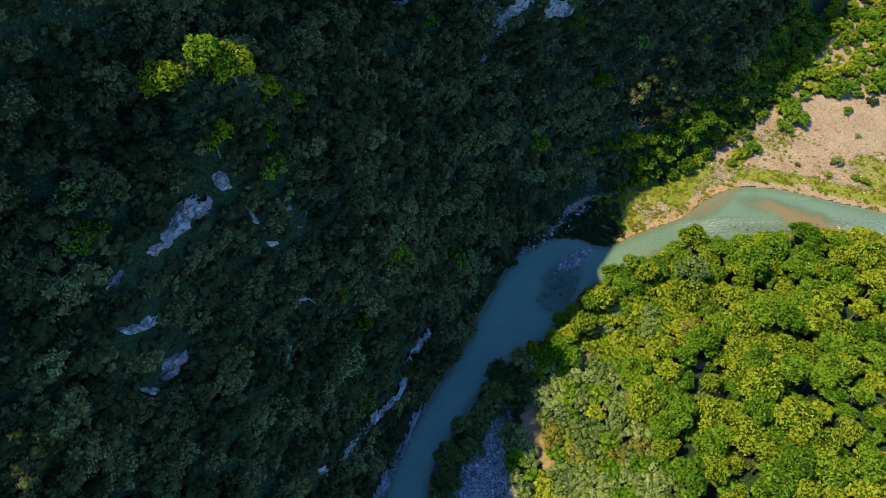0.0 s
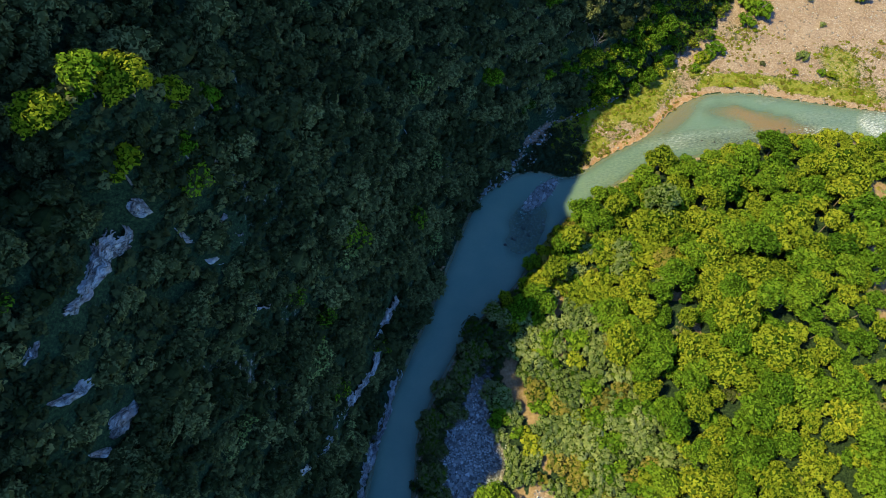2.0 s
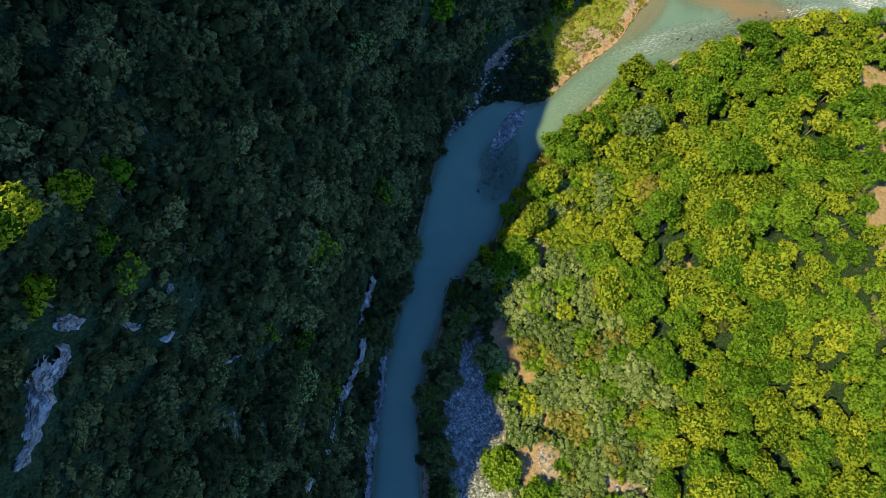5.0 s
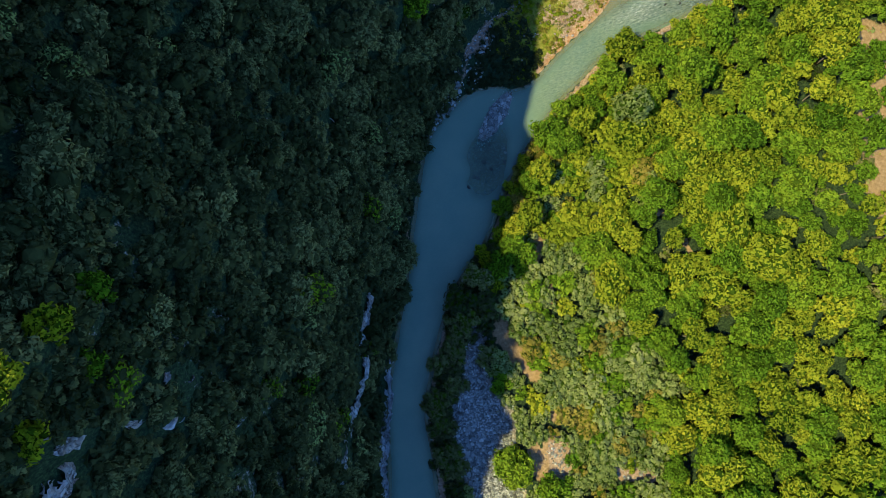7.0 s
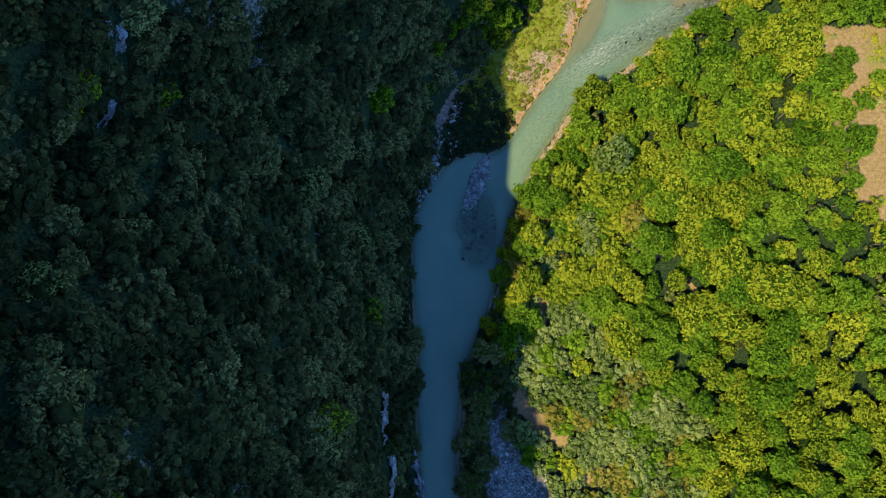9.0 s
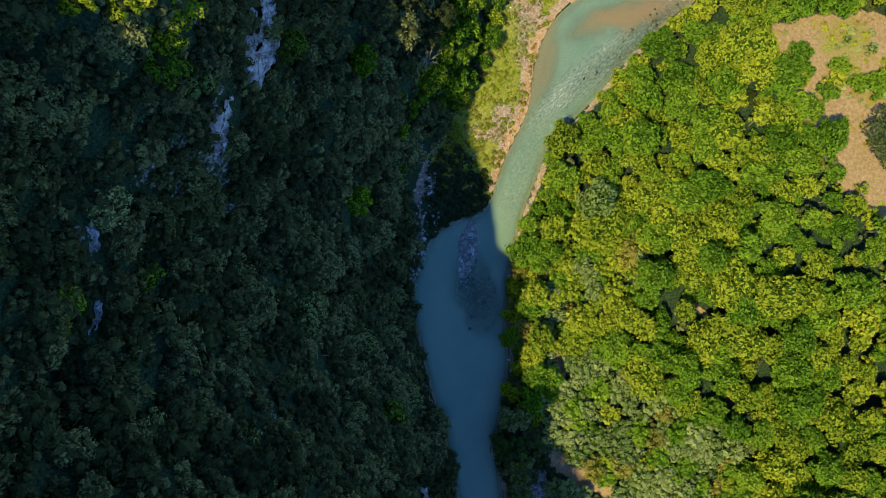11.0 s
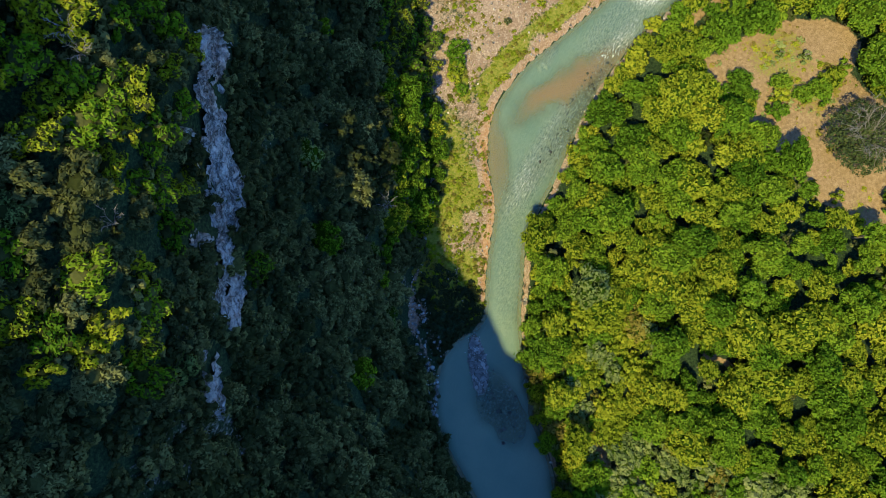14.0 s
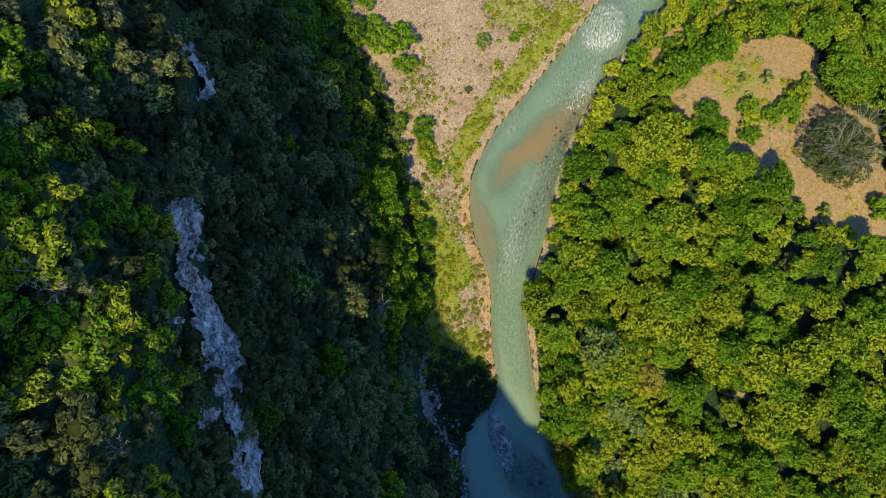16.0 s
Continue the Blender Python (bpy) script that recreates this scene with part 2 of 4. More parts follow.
# ---- the plan: water's edges, the foot of the gorge wall, heights of the wall ----
LEFT_BANK = [(-400, -700), (-36, 0), (-18, 36), (-9, 58.6), (5.5, 83), (17, 103), (24, 114), (31, 119), (40, 122), (47, 120.5), (53.5, 117.8), (66, 123), (79, 127.8),
             (86, 133), (94, 137.8), (103, 140.2), (114.6, 138.8), (122, 136.3), (134, 131.5), (146, 127.2), (158, 123.5), (200, 112), (600, 0), (1400, -300)]
RIGHT_BANK = [(-380, -710), (-14, 0), (-6, 32), (-3, 42), (-1, 51), (4, 60), (10.5, 69), (17.5, 76.5), (24, 81), (30.5, 86), (37, 93), (45, 100), (57, 108.5),
              (68, 113.7), (76, 117), (85, 117.8), (97, 118.2), (108, 119.2), (120, 119.2), (130, 117.6), (141, 115), (152, 110.8), (162, 107), (200, 94), (600, -20), (1400, -320)]
WALL_FOOT = [(-405, -700), (-38, 0), (-19.5, 36), (-10.5, 59), (4, 83.5), (15.5, 104), (23, 115), (33, 124), (44, 133), (55, 138), (66, 141), (80, 146.5), (97.5, 157.5),
             (115.5, 169.5), (132, 189), (154, 217), (194, 266), (494, 646), (1200, 1500)]
FOOT_AT_Y0 = 789.0                      # length along the foot line at y = 0
PROFILE_D = [0, 5, 10, 15, 20, 25, 28, 31, 36, 45]
# heights of the wall by the distance from its foot, at lengths along the foot
PROFILE = {
    40: (0.8, 17, 32, 44, 54, 63, 74, 80, 85, 90),
    65: (0.8, 19, 37, 51, 62, 69, 78, 85, 90, 95),
    86: (0.8, 14, 37, 56, 68, 79, 84, 87, 90, 94),
    104: (0.8, 18, 34, 48, 57, 65, 73, 81, 86, 93),
    122: (0.8, 16, 27, 38, 50, 57, 60, 62, 70, 80),
    141: (0.8, 14, 29, 37, 41, 46, 52, 62, 73, 84),
    162: (0.8, 13, 25, 32, 38, 64, 79, 86, 89, 92),
    178: (0.8, 12, 22, 30, 36, 44, 55, 82, 87, 90),
    200: (0.8, 7, 15, 24, 33, 41, 47, 62, 84, 89),
    225: (0.8, 6, 13, 21, 31, 46, 60, 66, 76, 86),
}
PROFILE_S, PROFILE_Z = list(PROFILE), list(PROFILE.values())
# how far east the unseen high hill is shaped to shade, at each y
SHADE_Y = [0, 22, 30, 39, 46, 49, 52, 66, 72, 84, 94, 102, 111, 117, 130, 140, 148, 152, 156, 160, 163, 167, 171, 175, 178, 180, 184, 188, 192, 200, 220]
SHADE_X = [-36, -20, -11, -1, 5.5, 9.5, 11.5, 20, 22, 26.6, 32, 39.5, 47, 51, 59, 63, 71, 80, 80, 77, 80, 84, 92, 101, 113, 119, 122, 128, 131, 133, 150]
TRACK = [(79, 145.6), (72.6, 142.6), (65, 140), (58, 137.8), (50.5, 136), (44.5, 132.5), (40.5, 127), (37, 123)]
BAR = [(5, 53), (9, 54), (13, 61), (19, 70), (21, 70), (18, 62), (15.5, 56), (16, 50), (18, 44), (16, 38), (15, 33), (13, 24), (0, 22), (1.5, 31), (1, 40), (3, 47)]


def smooth_line(pts, step=2.0):
    """Catmull-Rom through the points, with the far ends left straight."""
    p = np.array(pts, float)
    out = [p[0]]
    for i in range(len(p) - 1):
        a, b = p[i], p[i + 1]
        n = max(1, int(np.linalg.norm(b - a) / step))
        if np.linalg.norm(b - a) > 100:
            n = 1
        pa, pb = p[max(i - 1, 0)], p[min(i + 2, len(p) - 1)]
        if i == 1:
            pa = a - (b - a)
        if i == len(p) - 4:
            pb = b + (b - a)
        for k in range(1, n + 1):
            u = k / n
            out.append(0.5 * (2 * a + (b - pa) * u + (2 * pa - 5 * a + 4 * b - pb) * u * u + (3 * a - pa - 3 * b + pb) * u ** 3) if n > 1 else b)
    return np.array(out)


def line_distance(line, x, y):
    """Signed distance to a line (positive on its left) and the length along it."""
    x, y = np.ravel(x), np.ravel(y)
    best = np.full(x.shape, 1e18)
    side, along = np.ones_like(best), np.zeros_like(best)
    s0 = 0.0
    for a, b in zip(line[:-1], line[1:]):
        e = b - a
        L2 = e @ e
        L = math.sqrt(L2)
        px, py = x - a[0], y - a[1]
        t = np.clip((px * e[0] + py * e[1]) / L2, 0, 1)
        d2 = (px - t * e[0]) ** 2 + (py - t * e[1]) ** 2
        c = e[0] * py - e[1] * px
        near = d2 < best - 1e-9
        best = np.where(near, d2, best)
        side = np.where(near, np.sign(c), side)
        along = np.where(near, s0 + t * L, along)
        s0 += L
    return np.sqrt(best) * np.where(side == 0, 1, side), along


LEFT, RIGHT, FOOT = smooth_line(LEFT_BANK), smooth_line(RIGHT_BANK), smooth_line(WALL_FOOT)


def value_noise(x, y, scale, seed, octaves=4):
    """Smooth noise about -1 to 1 on the plan."""
    out, amp, tot = 0.0, 1.0, 0.0
    for o in range(octaves):
        table = np.random.default_rng(seed + o).random((256, 256)) * 2 - 1
        u, v = x / scale * 2 ** o + 1000.5, y / scale * 2 ** o + 1000.5
        i, j = np.floor(u).astype(int), np.floor(v).astype(int)
        f, g = u - i, v - j
        f, g = f * f * (3 - 2 * f), g * g * (3 - 2 * g)
        i0, i1, j0, j1 = i % 256, (i + 1) % 256, j % 256, (j + 1) % 256
        n = (table[i0, j0] * (1 - f) + table[i1, j0] * f) * (1 - g) + (table[i0, j1] * (1 - f) + table[i1, j1] * f) * g
        out, tot, amp = out + amp * n, tot + amp, amp * 0.5
    return out / tot * 1.6


def smoothstep(a, b, v):
    u = np.clip((v - a) / (b - a), 0, 1)
    return u * u * (3 - 2 * u)


def blob(x, y, cx, cy, rx, ry, turn=0.0, outer=1.25, inner=0.75):
    """1 inside an ellipse of the plan, falling to 0 at its edge."""
    c, s = math.cos(radians(turn)), math.sin(radians(turn))
    u, v = ((x - cx) * c + (y - cy) * s) / rx, (-(x - cx) * s + (y - cy) * c) / ry
    return smoothstep(outer, inner, np.sqrt(u * u + v * v))


def polygon_mask(x, y, pts, soft=2.0):
    p = np.array(pts, float)
    inside = np.zeros(np.shape(x), bool)
    d2 = np.full(np.shape(x), 1e9)
    for a, b in zip(p, np.roll(p, -1, 0)):
        cross = ((a[1] > y) != (b[1] > y)) & (x < (b[0] - a[0]) * (y - a[1]) / (b[1] - a[1] + 1e-12) + a[0])
        inside ^= cross
        e = b - a
        t = np.clip(((x - a[0]) * e[0] + (y - a[1]) * e[1]) / (e @ e), 0, 1)
        d2 = np.minimum(d2, (x - a[0] - t * e[0]) ** 2 + (y - a[1] - t * e[1]) ** 2)
    d = np.sqrt(d2) * np.where(inside, 1, -1)
    return smoothstep(-soft, soft, d)


smooth_track = smooth_line(TRACK)
CLEARING = [(129.5, 99.3), (134.3, 101.5), (139.3, 98.8), (146.2, 95.1), (152.9, 90), (158.3, 83), (161.4, 72.6), (157.4, 68.2), (150.2, 66.9), (147, 61), (145, 49.5), (140, 47), (132, 45), (125, 41),
            (119, 38), (113.6, 41), (114.5, 47), (117.3, 52.3), (116.7, 60.4), (119.4, 66.9), (123.1, 75.1), (124.8, 82.7), (126, 91.7)]


def survey(x, y):
    """Height of the ground and the zones at each place of the plan."""
    shape = np.shape(x)
    x, y = np.ravel(x).astype(float), np.ravel(y).astype(float)
    dl, _ = line_distance(LEFT, x, y)
    dr, _ = line_distance(RIGHT, x, y)
    dw, s = line_distance(FOOT, x, y)
    s = s - FOOT_AT_Y0
    inl, inr = -dl, dr                                  # both positive in the river
    wob = value_noise(x, y, 14, 11)
    river = np.minimum(inl, inr)
    # right bank: a low shelf, then a gently rising flood plain
    b = np.clip(-inr, 0, None)
    z_right = -0.03 + 0.7 * (1 - np.exp(-b / 1.5)) + 3.6 * (1 - np.exp(-b / 20)) + 0.012 * np.minimum(b, 150) + 0.5 * wob * (1 - np.exp(-b / 12))
    bar = polygon_mask(x, y, BAR, 1.6)
    z_right = z_right * (1 - bar) + bar * (0.9 + 0.2 * wob + 0.02 * b)
    # left bank: gravel and grass up to the foot of the wall
    a = np.clip(-inl, 0, None)
    z_left = -0.03 + 0.5 * (1 - np.exp(-a / 1.2)) + 0.05 * np.minimum(a, 60) + 0.25 * wob * (1 - np.exp(-a / 5))
    # the wall
    d = np.clip(dw + 1.2 * wob, 0, None)
    prof = np.array([np.interp(d, PROFILE_D, row) for row in PROFILE_Z]) + 0.35 * np.clip(d - 45, 0, 60)
    sc = np.clip(s, PROFILE_S[0], PROFILE_S[-1])
    k = np.clip(np.searchsorted(PROFILE_S, sc, side="right") - 1, 0, len(PROFILE_S) - 2)
    u = (sc - np.take(PROFILE_S, k)) / (np.take(PROFILE_S, k + 1) - np.take(PROFILE_S, k))
    u = u * u * (3 - 2 * u)
    idx = np.arange(len(x))
    z_wall = prof[k, idx] * (1 - u) + prof[k + 1, idx] * u
    # unseen hill beyond the crest, raised to cast shade as far as SHADE_X
    hill = np.minimum(SUN_SLOPE * (np.interp(y, SHADE_Y, SHADE_X) - x), 168)
    z_wall = z_wall + smoothstep(40, 56, d) * np.maximum(0, hill - z_wall)
    z_wall = z_wall + np.clip(d / 8, 0, 1) * (2.2 * value_noise(x, y, 18, 31) + 1.0 * value_noise(x, y, 5, 41))
    z_wall = z_wall + 15 * blob(x, y, -32, 79.4, 9, 2.6, 45, 1.5, 0.3)     # a narrow spur that reaches the sun
    z_wall = np.maximum(z_wall, 0.6)
    bed = -0.03 - np.minimum(1.5, 0.16 * np.clip(river, 0, None)) + 0.12 * value_noise(x, y, 6, 51) * np.clip(river / 3, 0, 1)
    # sand bar in the bend and the stony spit in the pool
    warp = 1.6 * value_noise(x, y, 7, 55, 3)
    shoal = np.maximum(blob(x + warp, y + warp, 116, 127.2, 16, 4.6, -28, 1.5, 0.4), 0.75 * blob(x, y, 91, 132.5, 10, 2.4, 32, 1.6, 0.3))
    spit = blob(x, y, 42.8, 112.9, 7.8, 2.6, 36)
    tail = blob(x + 1.6 * warp, y + warp, 36.6, 103.4, 10, 4.6, 60, 1.4, 0.5)
    bed = bed * (1 - 0.82 * shoal)
    bed = np.where(spit > 0, bed * (1 - spit) + spit * (0.28 + 0.12 * wob), bed)
    bed = bed * (1 - 0.55 * tail * (1 - spit))
    on_wall = dw > 0
    z = np.where(river > 0, bed, np.where(on_wall, z_wall, np.where(inr <= 0, z_right, z_left)))
    # zones
    left_land = (inl <= 0) & ~on_wall
    right_land = (inr <= 0) & ~on_wall
    gravel, grass, rock, soil = (np.zeros_like(z) for _ in range(4))
    n = value_noise(x, y, 9, 61)
    n2 = value_noise(x, y, 22, 71)
    track, _ = line_distance(smooth_track, x, y)
    track = smoothstep(1.15, 0.0, np.abs(track) + 0.1 * n) * np.clip(0.66 + 0.3 * n, 0.4, 0.8)
    shore = smoothstep(3.6, 1.6, a + 1.2 * n)
    strip = smoothstep(1.5, 3.0, a + n) * smoothstep(10, 6.5, a + 2.5 * n)
    near_bend = smoothstep(106, 90, x + 6 * n)
    g_grass = np.clip(np.maximum(strip * (0.68 + 0.8 * n), near_bend * (0.84 + 0.6 * n)), 0, 1)
    g_grass = np.maximum(g_grass, 0.8 * blob(x, y, 105, 151.5, 7, 1.8, 35))
    g_grass = np.maximum(g_grass, np.clip(0.75 * n2 - 0.1, 0, 0.6)) * (1 - track)
    # grass fades out westwards: the slope in shade is given darker ground
    g_grass = g_grass * smoothstep(48, 60, x + 3 * n)
    grass = np.where(left_land, g_grass, grass)
    gravel = np.where(left_land, np.maximum(shore, 1 - g_grass), gravel)
    gravel = np.where(river > 0, np.maximum(spit, shoal * 0.3), gravel)
    clear = polygon_mask(x + 1.4 * value_noise(x, y, 9, 69, 3), y + 1.4 * value_noise(x, y, 9, 70, 3), CLEARING, 2.5)
    px, py = x + 1.7 * value_noise(x, y, 6, 67, 3), y + 1.7 * value_noise(x, y, 6, 68, 3)
    paths = np.maximum.reduce([blob(px, py, 19.5, 32.5, 2.0, 6, -8), blob(px, py, 24.3, 30.5, 3.2, 6, -12), blob(px, py, 38, 21.8, 6, 2.2, -38), blob(px, py, 27, 41, 1.5, 3.5, -8), blob(px, py, 25, 54, 2.7, 5.5, 5), blob(px, py, 36.6, 66.4, 1.5, 2.2),
                               blob(px, py, 24, 64, 1.8, 7, 0), blob(px, py, 39, 78, 3, 5, -30), blob(px, py, 72, 64, 1.6, 3.5, 15), blob(px, py, 89, 82, 2.4, 1.8), blob(px, py, 97, 71, 1.8, 2.2),
                               blob(px, py, 69, 75, 1.6, 1.6), blob(px, py, 73, 56, 1.8, 1.8), blob(px, py, 152, 104, 6, 1.5, -25), blob(px, py, 163, 92, 1.5, 6, 20)])
    soil = np.where(right_land, np.maximum(clear, paths), soil)
    grass = np.where(right_land, np.maximum(grass, clear * np.clip(-0.02 + 0.5 * n + 0.4 * n2, 0, 0.5)), grass)
    barshore = np.maximum(bar * smoothstep(64, 52, y - 0.6 * x + 4 * n), smoothstep(2.2, 0.6, b + 0.5 * n))
    gravel = np.where(right_land, barshore, gravel)
    gravel = np.where(right_land, np.maximum(gravel, np.maximum(blob(x, y, 24.3, 30.5, 3.2, 6, -12), blob(x, y, 38, 21.8, 6, 2.2, -38)) * 0.9), gravel)
    rock = np.where(on_wall, 0.12 + 0.28 * n, np.where(right_land, bar, rock))
    # the shaded stony slope between the pool and the wall
    scree = blob(x, y, 43, 129.5, 10, 4.6, 48) * left_land * np.clip(0.42 + 0.8 * n, 0, 0.9)
    scree = np.maximum(scree, track)
    gravel = np.maximum(gravel * np.where(left_land & (x < 58), 0.2 + 0.3 * n, 1), np.where(left_land | on_wall & (dw < 2), scree, 0))
    out = dict(z=z, dl=dl, dw=dw, s=s, river=river, inr=inr, a=a, b=b, gravel=gravel, grass=grass, rock=rock, soil=soil, clear=clear, paths=paths, bar=bar,
               shoal=shoal, spit=spit, tail=tail, scree=scree, on_wall=on_wall, left_land=left_land, right_land=right_land)
    return {key: v.reshape(shape) for key, v in out.items()}


# ---- the ground: one sheet to the horizon, fine where the gorge is ----
X0, X1, Y0, Y1, STEP = -100.0, 216.0, -32.0, 262.0, 1.0


def spread(lo, hi):
    core = np.arange(lo, hi + STEP / 2, STEP)
    grow = np.cumsum(STEP * 1.24 ** np.arange(1, 31))
    return np.concatenate([lo - grow[::-1], core, core[-1] + grow])


gx, gy = spread(X0, X1), spread(Y0, Y1)
GX, GY = np.meshgrid(gx, gy, indexing="ij")
PLAN = survey(GX, GY)


def sheet(name, xs, ys, zs, keep=None, material=None, attributes=()):
    """A grid mesh over the plan; keep: which vertices belong."""
    nx, ny = xs.shape
    ids = np.arange(nx * ny).reshape(nx, ny)
    q = np.stack([ids[:-1, :-1], ids[1:, :-1], ids[1:, 1:], ids[:-1, 1:]], -1).reshape(-1, 4)
    co = np.stack([xs, ys, zs], -1).reshape(-1, 3)
    if keep is not None:
        kf = keep.ravel()
        q = q[kf[q].any(1)]
        used = np.unique(q)
        back = np.full(len(co), -1)
        back[used] = np.arange(len(used))
        q, co = back[q], co[used]
    else:
        used = slice(None)
    me = mesh_from(name, co, q, material)
    for key, values in attributes:
        values = np.asarray(values, np.float32)
        if values.ndim == 3:
            at = me.attributes.new(key, "FLOAT_COLOR", "POINT")
            v = values.reshape(-1, values.shape[-1])[used]
            at.data.foreach_set("color", np.concatenate([v, np.ones((len(v), 1), np.float32)], 1).ravel())
        else:
            at = me.attributes.new(key, "FLOAT", "POINT")
            at.data.foreach_set("value", values.ravel()[used])
    return me


def mesh_from(name, co, faces, material=None, smooth=True):
    co, faces = np.asarray(co, np.float32), np.asarray(faces, np.int32)
    me = bpy.data.meshes.new(name)
    me.vertices.add(len(co))
    me.vertices.foreach_set("co", co.ravel())
    n, k = faces.shape
    me.loops.add(n * k)
    me.loops.foreach_set("vertex_index", faces.ravel())
    me.polygons.add(n)
    me.polygons.foreach_set("loop_start", np.arange(n, dtype=np.int32) * k)
    me.polygons.foreach_set("loop_total", np.full(n, k, np.int32))
    me.polygons.foreach_set("use_smooth", np.full(n, smooth))
    me.update(calc_edges=True)
    for m in material if isinstance(material, (list, tuple)) else [material] if material else []:
        me.materials.append(m)
    return me


zone = np.stack([PLAN["gravel"], PLAN["grass"], PLAN["rock"]], -1)
bed_tint = np.clip(0.15 + 0.85 * PLAN["shoal"] + 0.3 * np.clip(1 - PLAN["river"] / 2.5, 0, 1) + 0.12 * PLAN["tail"], 0, 1)
bed_tint = np.where(PLAN["river"] > 0, bed_tint, np.where(PLAN["left_land"], smoothstep(3.0, 0.6, PLAN["a"] + 1.1 * value_noise(GX, GY, 5, 66, 3)) * (0.3 + 0.7 * smoothstep(112, 92, GX)), 0))
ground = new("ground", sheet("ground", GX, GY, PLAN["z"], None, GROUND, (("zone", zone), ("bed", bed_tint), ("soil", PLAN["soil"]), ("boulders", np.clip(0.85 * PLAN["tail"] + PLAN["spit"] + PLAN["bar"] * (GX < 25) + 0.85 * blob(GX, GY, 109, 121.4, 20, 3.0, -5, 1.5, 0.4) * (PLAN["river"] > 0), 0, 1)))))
tagged(ground, "gorge ground of gravel, grass, bare soil and limestone slope", "ground", kind="structure")

# ---- the river ----
wx, wy = np.meshgrid(np.arange(-60, 230, 1.2), np.arange(-40, 160, 1.2), indexing="ij")
WP = survey(wx, wy)
rapid = np.clip(0.06 + 0.50 * blob(wx, wy, 151.5, 120.5, 7, 6, -22) + 0.55 * blob(wx, wy, 190, 106, 30, 8, -18) + 0.34 * blob(wx, wy, 110, 122, 30, 4.2, -6) + 0.12 * blob(wx, wy, 74, 119, 22, 5, 24)
                + 0.25 * blob(wx, wy, 121, 135, 4, 1.5) + 0.22 * blob(wx, wy, 138, 121, 14, 6, -22), 0, 1) * smoothstep(46, 60, wx) + 0.5 * blob(wx, wy, 45, 100.5, 2.2, 1.2, 40) + 0.03
murk = np.clip(0.90 - 0.66 * WP["shoal"] - 0.62 * WP["tail"] - 0.36 * blob(wx, wy, 109, 121.4, 20, 3.0, -5, 1.5, 0.4) - 0.45 * smoothstep(2.6, 0.2, WP["river"]), 0.15, 0.95)
water = new("water", sheet("water", wx, wy, 0 * wx, WP["river"] > -1.6, WATER, (("rapid", rapid), ("murk", murk))))
tagged(water, "milky turquoise river water flowing round a bend", "river", kind="structure")

# ---- trees ----
def ico(level):
    bm = bmesh.new()
    bmesh.ops.create_icosphere(bm, subdivisions=level, radius=1)
    bm.verts.index_update()
    v = np.array([p.co for p in bm.verts])
    f = np.array([[p.index for p in q.verts] for q in bm.faces])
    bm.free()
    return v, f


ICO1, ICO2 = ico(1), ico(2)


def sprays(r, centres, radii, count, size, flat=0.75, rough=0.42):
    """Many small leaf sprays on the outside of clumps. Returns vertices and triangles."""
    w = np.array(radii) ** 2
    pick = r.choice(len(radii), count, p=w / w.sum())
    u = r.random(count) * 2 * math.pi
    h = r.random(count) * 1.3 - 0.3
    ring = np.sqrt(1 - h * h)
    n = np.stack([ring * np.cos(u), ring * np.sin(u), h], 1)
    c = np.array(centres)[pick] + n * np.array(radii)[pick, None] * (0.86 + 0.30 * r.random((count, 1)) ** 1.5) * np.array([1, 1, flat])
    nn = n + r.normal(0, rough, (count, 3)) + (0, 0, 0.15)
    nn /= np.linalg.norm(nn, axis=1, keepdims=True)
    a = np.cross(nn, r.normal(0, 1, (count, 3)))
    a /= np.linalg.norm(a, axis=1, keepdims=True)
    b = np.cross(nn, a)
    L = size * (0.6 + 0.9 * r.random((count, 1)))
    W = L * (0.26 + 0.20 * r.random((count, 1)))
    co = np.stack([c - a * L * 0.4 + b * W, c - a * L * 0.4 - b * W, c + a * L * 0.7], 1).reshape(-1, 3)
    return co, np.arange(count * 3).reshape(-1, 3)


def crown_mesh(seed, radius, height, lobes, count, size):
    """A crown about radius wide and height deep, its underside at z = 0: rounded clumps over a dome, each of many
    sprays over a dense inside, coloured dark for the shade between clumps. Also how many faces are sprays.
    """
    r = np.random.default_rng(seed)
    flat = min(1.0, height / (radius * 1.2))
    lean = r.normal(0, 0.10 * radius, 2)
    centres, radii = [(0, 0, height * 0.36)], [radius * 0.56]
    for k in range(lobes):
        up = ((k + 0.5) / lobes) ** 0.8                 # from the top down to the skirt
        ring = radius * (0.10 + 0.66 * math.sqrt(up)) * (0.86 + 0.30 * r.random())
        ang = 2 * math.pi * (k * 0.618 + r.random() * 0.16)
        rr = radius * (0.19 + 0.17 * r.random())
        top = height * (0.80 - 0.56 * up * up + 0.13 * r.normal())
        centres.append((ring * math.cos(ang) + lean[0], ring * math.sin(ang) + lean[1], max(0.12 * height, top - rr * 0.35)))
        radii.append(rr)
    co, tri = sprays(r, centres[1:], radii[1:], count, size, max(0.7, flat))
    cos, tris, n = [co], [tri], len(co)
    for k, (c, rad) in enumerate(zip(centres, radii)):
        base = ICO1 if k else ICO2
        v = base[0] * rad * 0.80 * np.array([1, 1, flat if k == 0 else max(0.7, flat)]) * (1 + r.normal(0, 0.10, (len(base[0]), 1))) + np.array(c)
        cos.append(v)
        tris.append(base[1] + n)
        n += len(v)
    return np.concatenate(cos), np.concatenate(tris), len(tri)


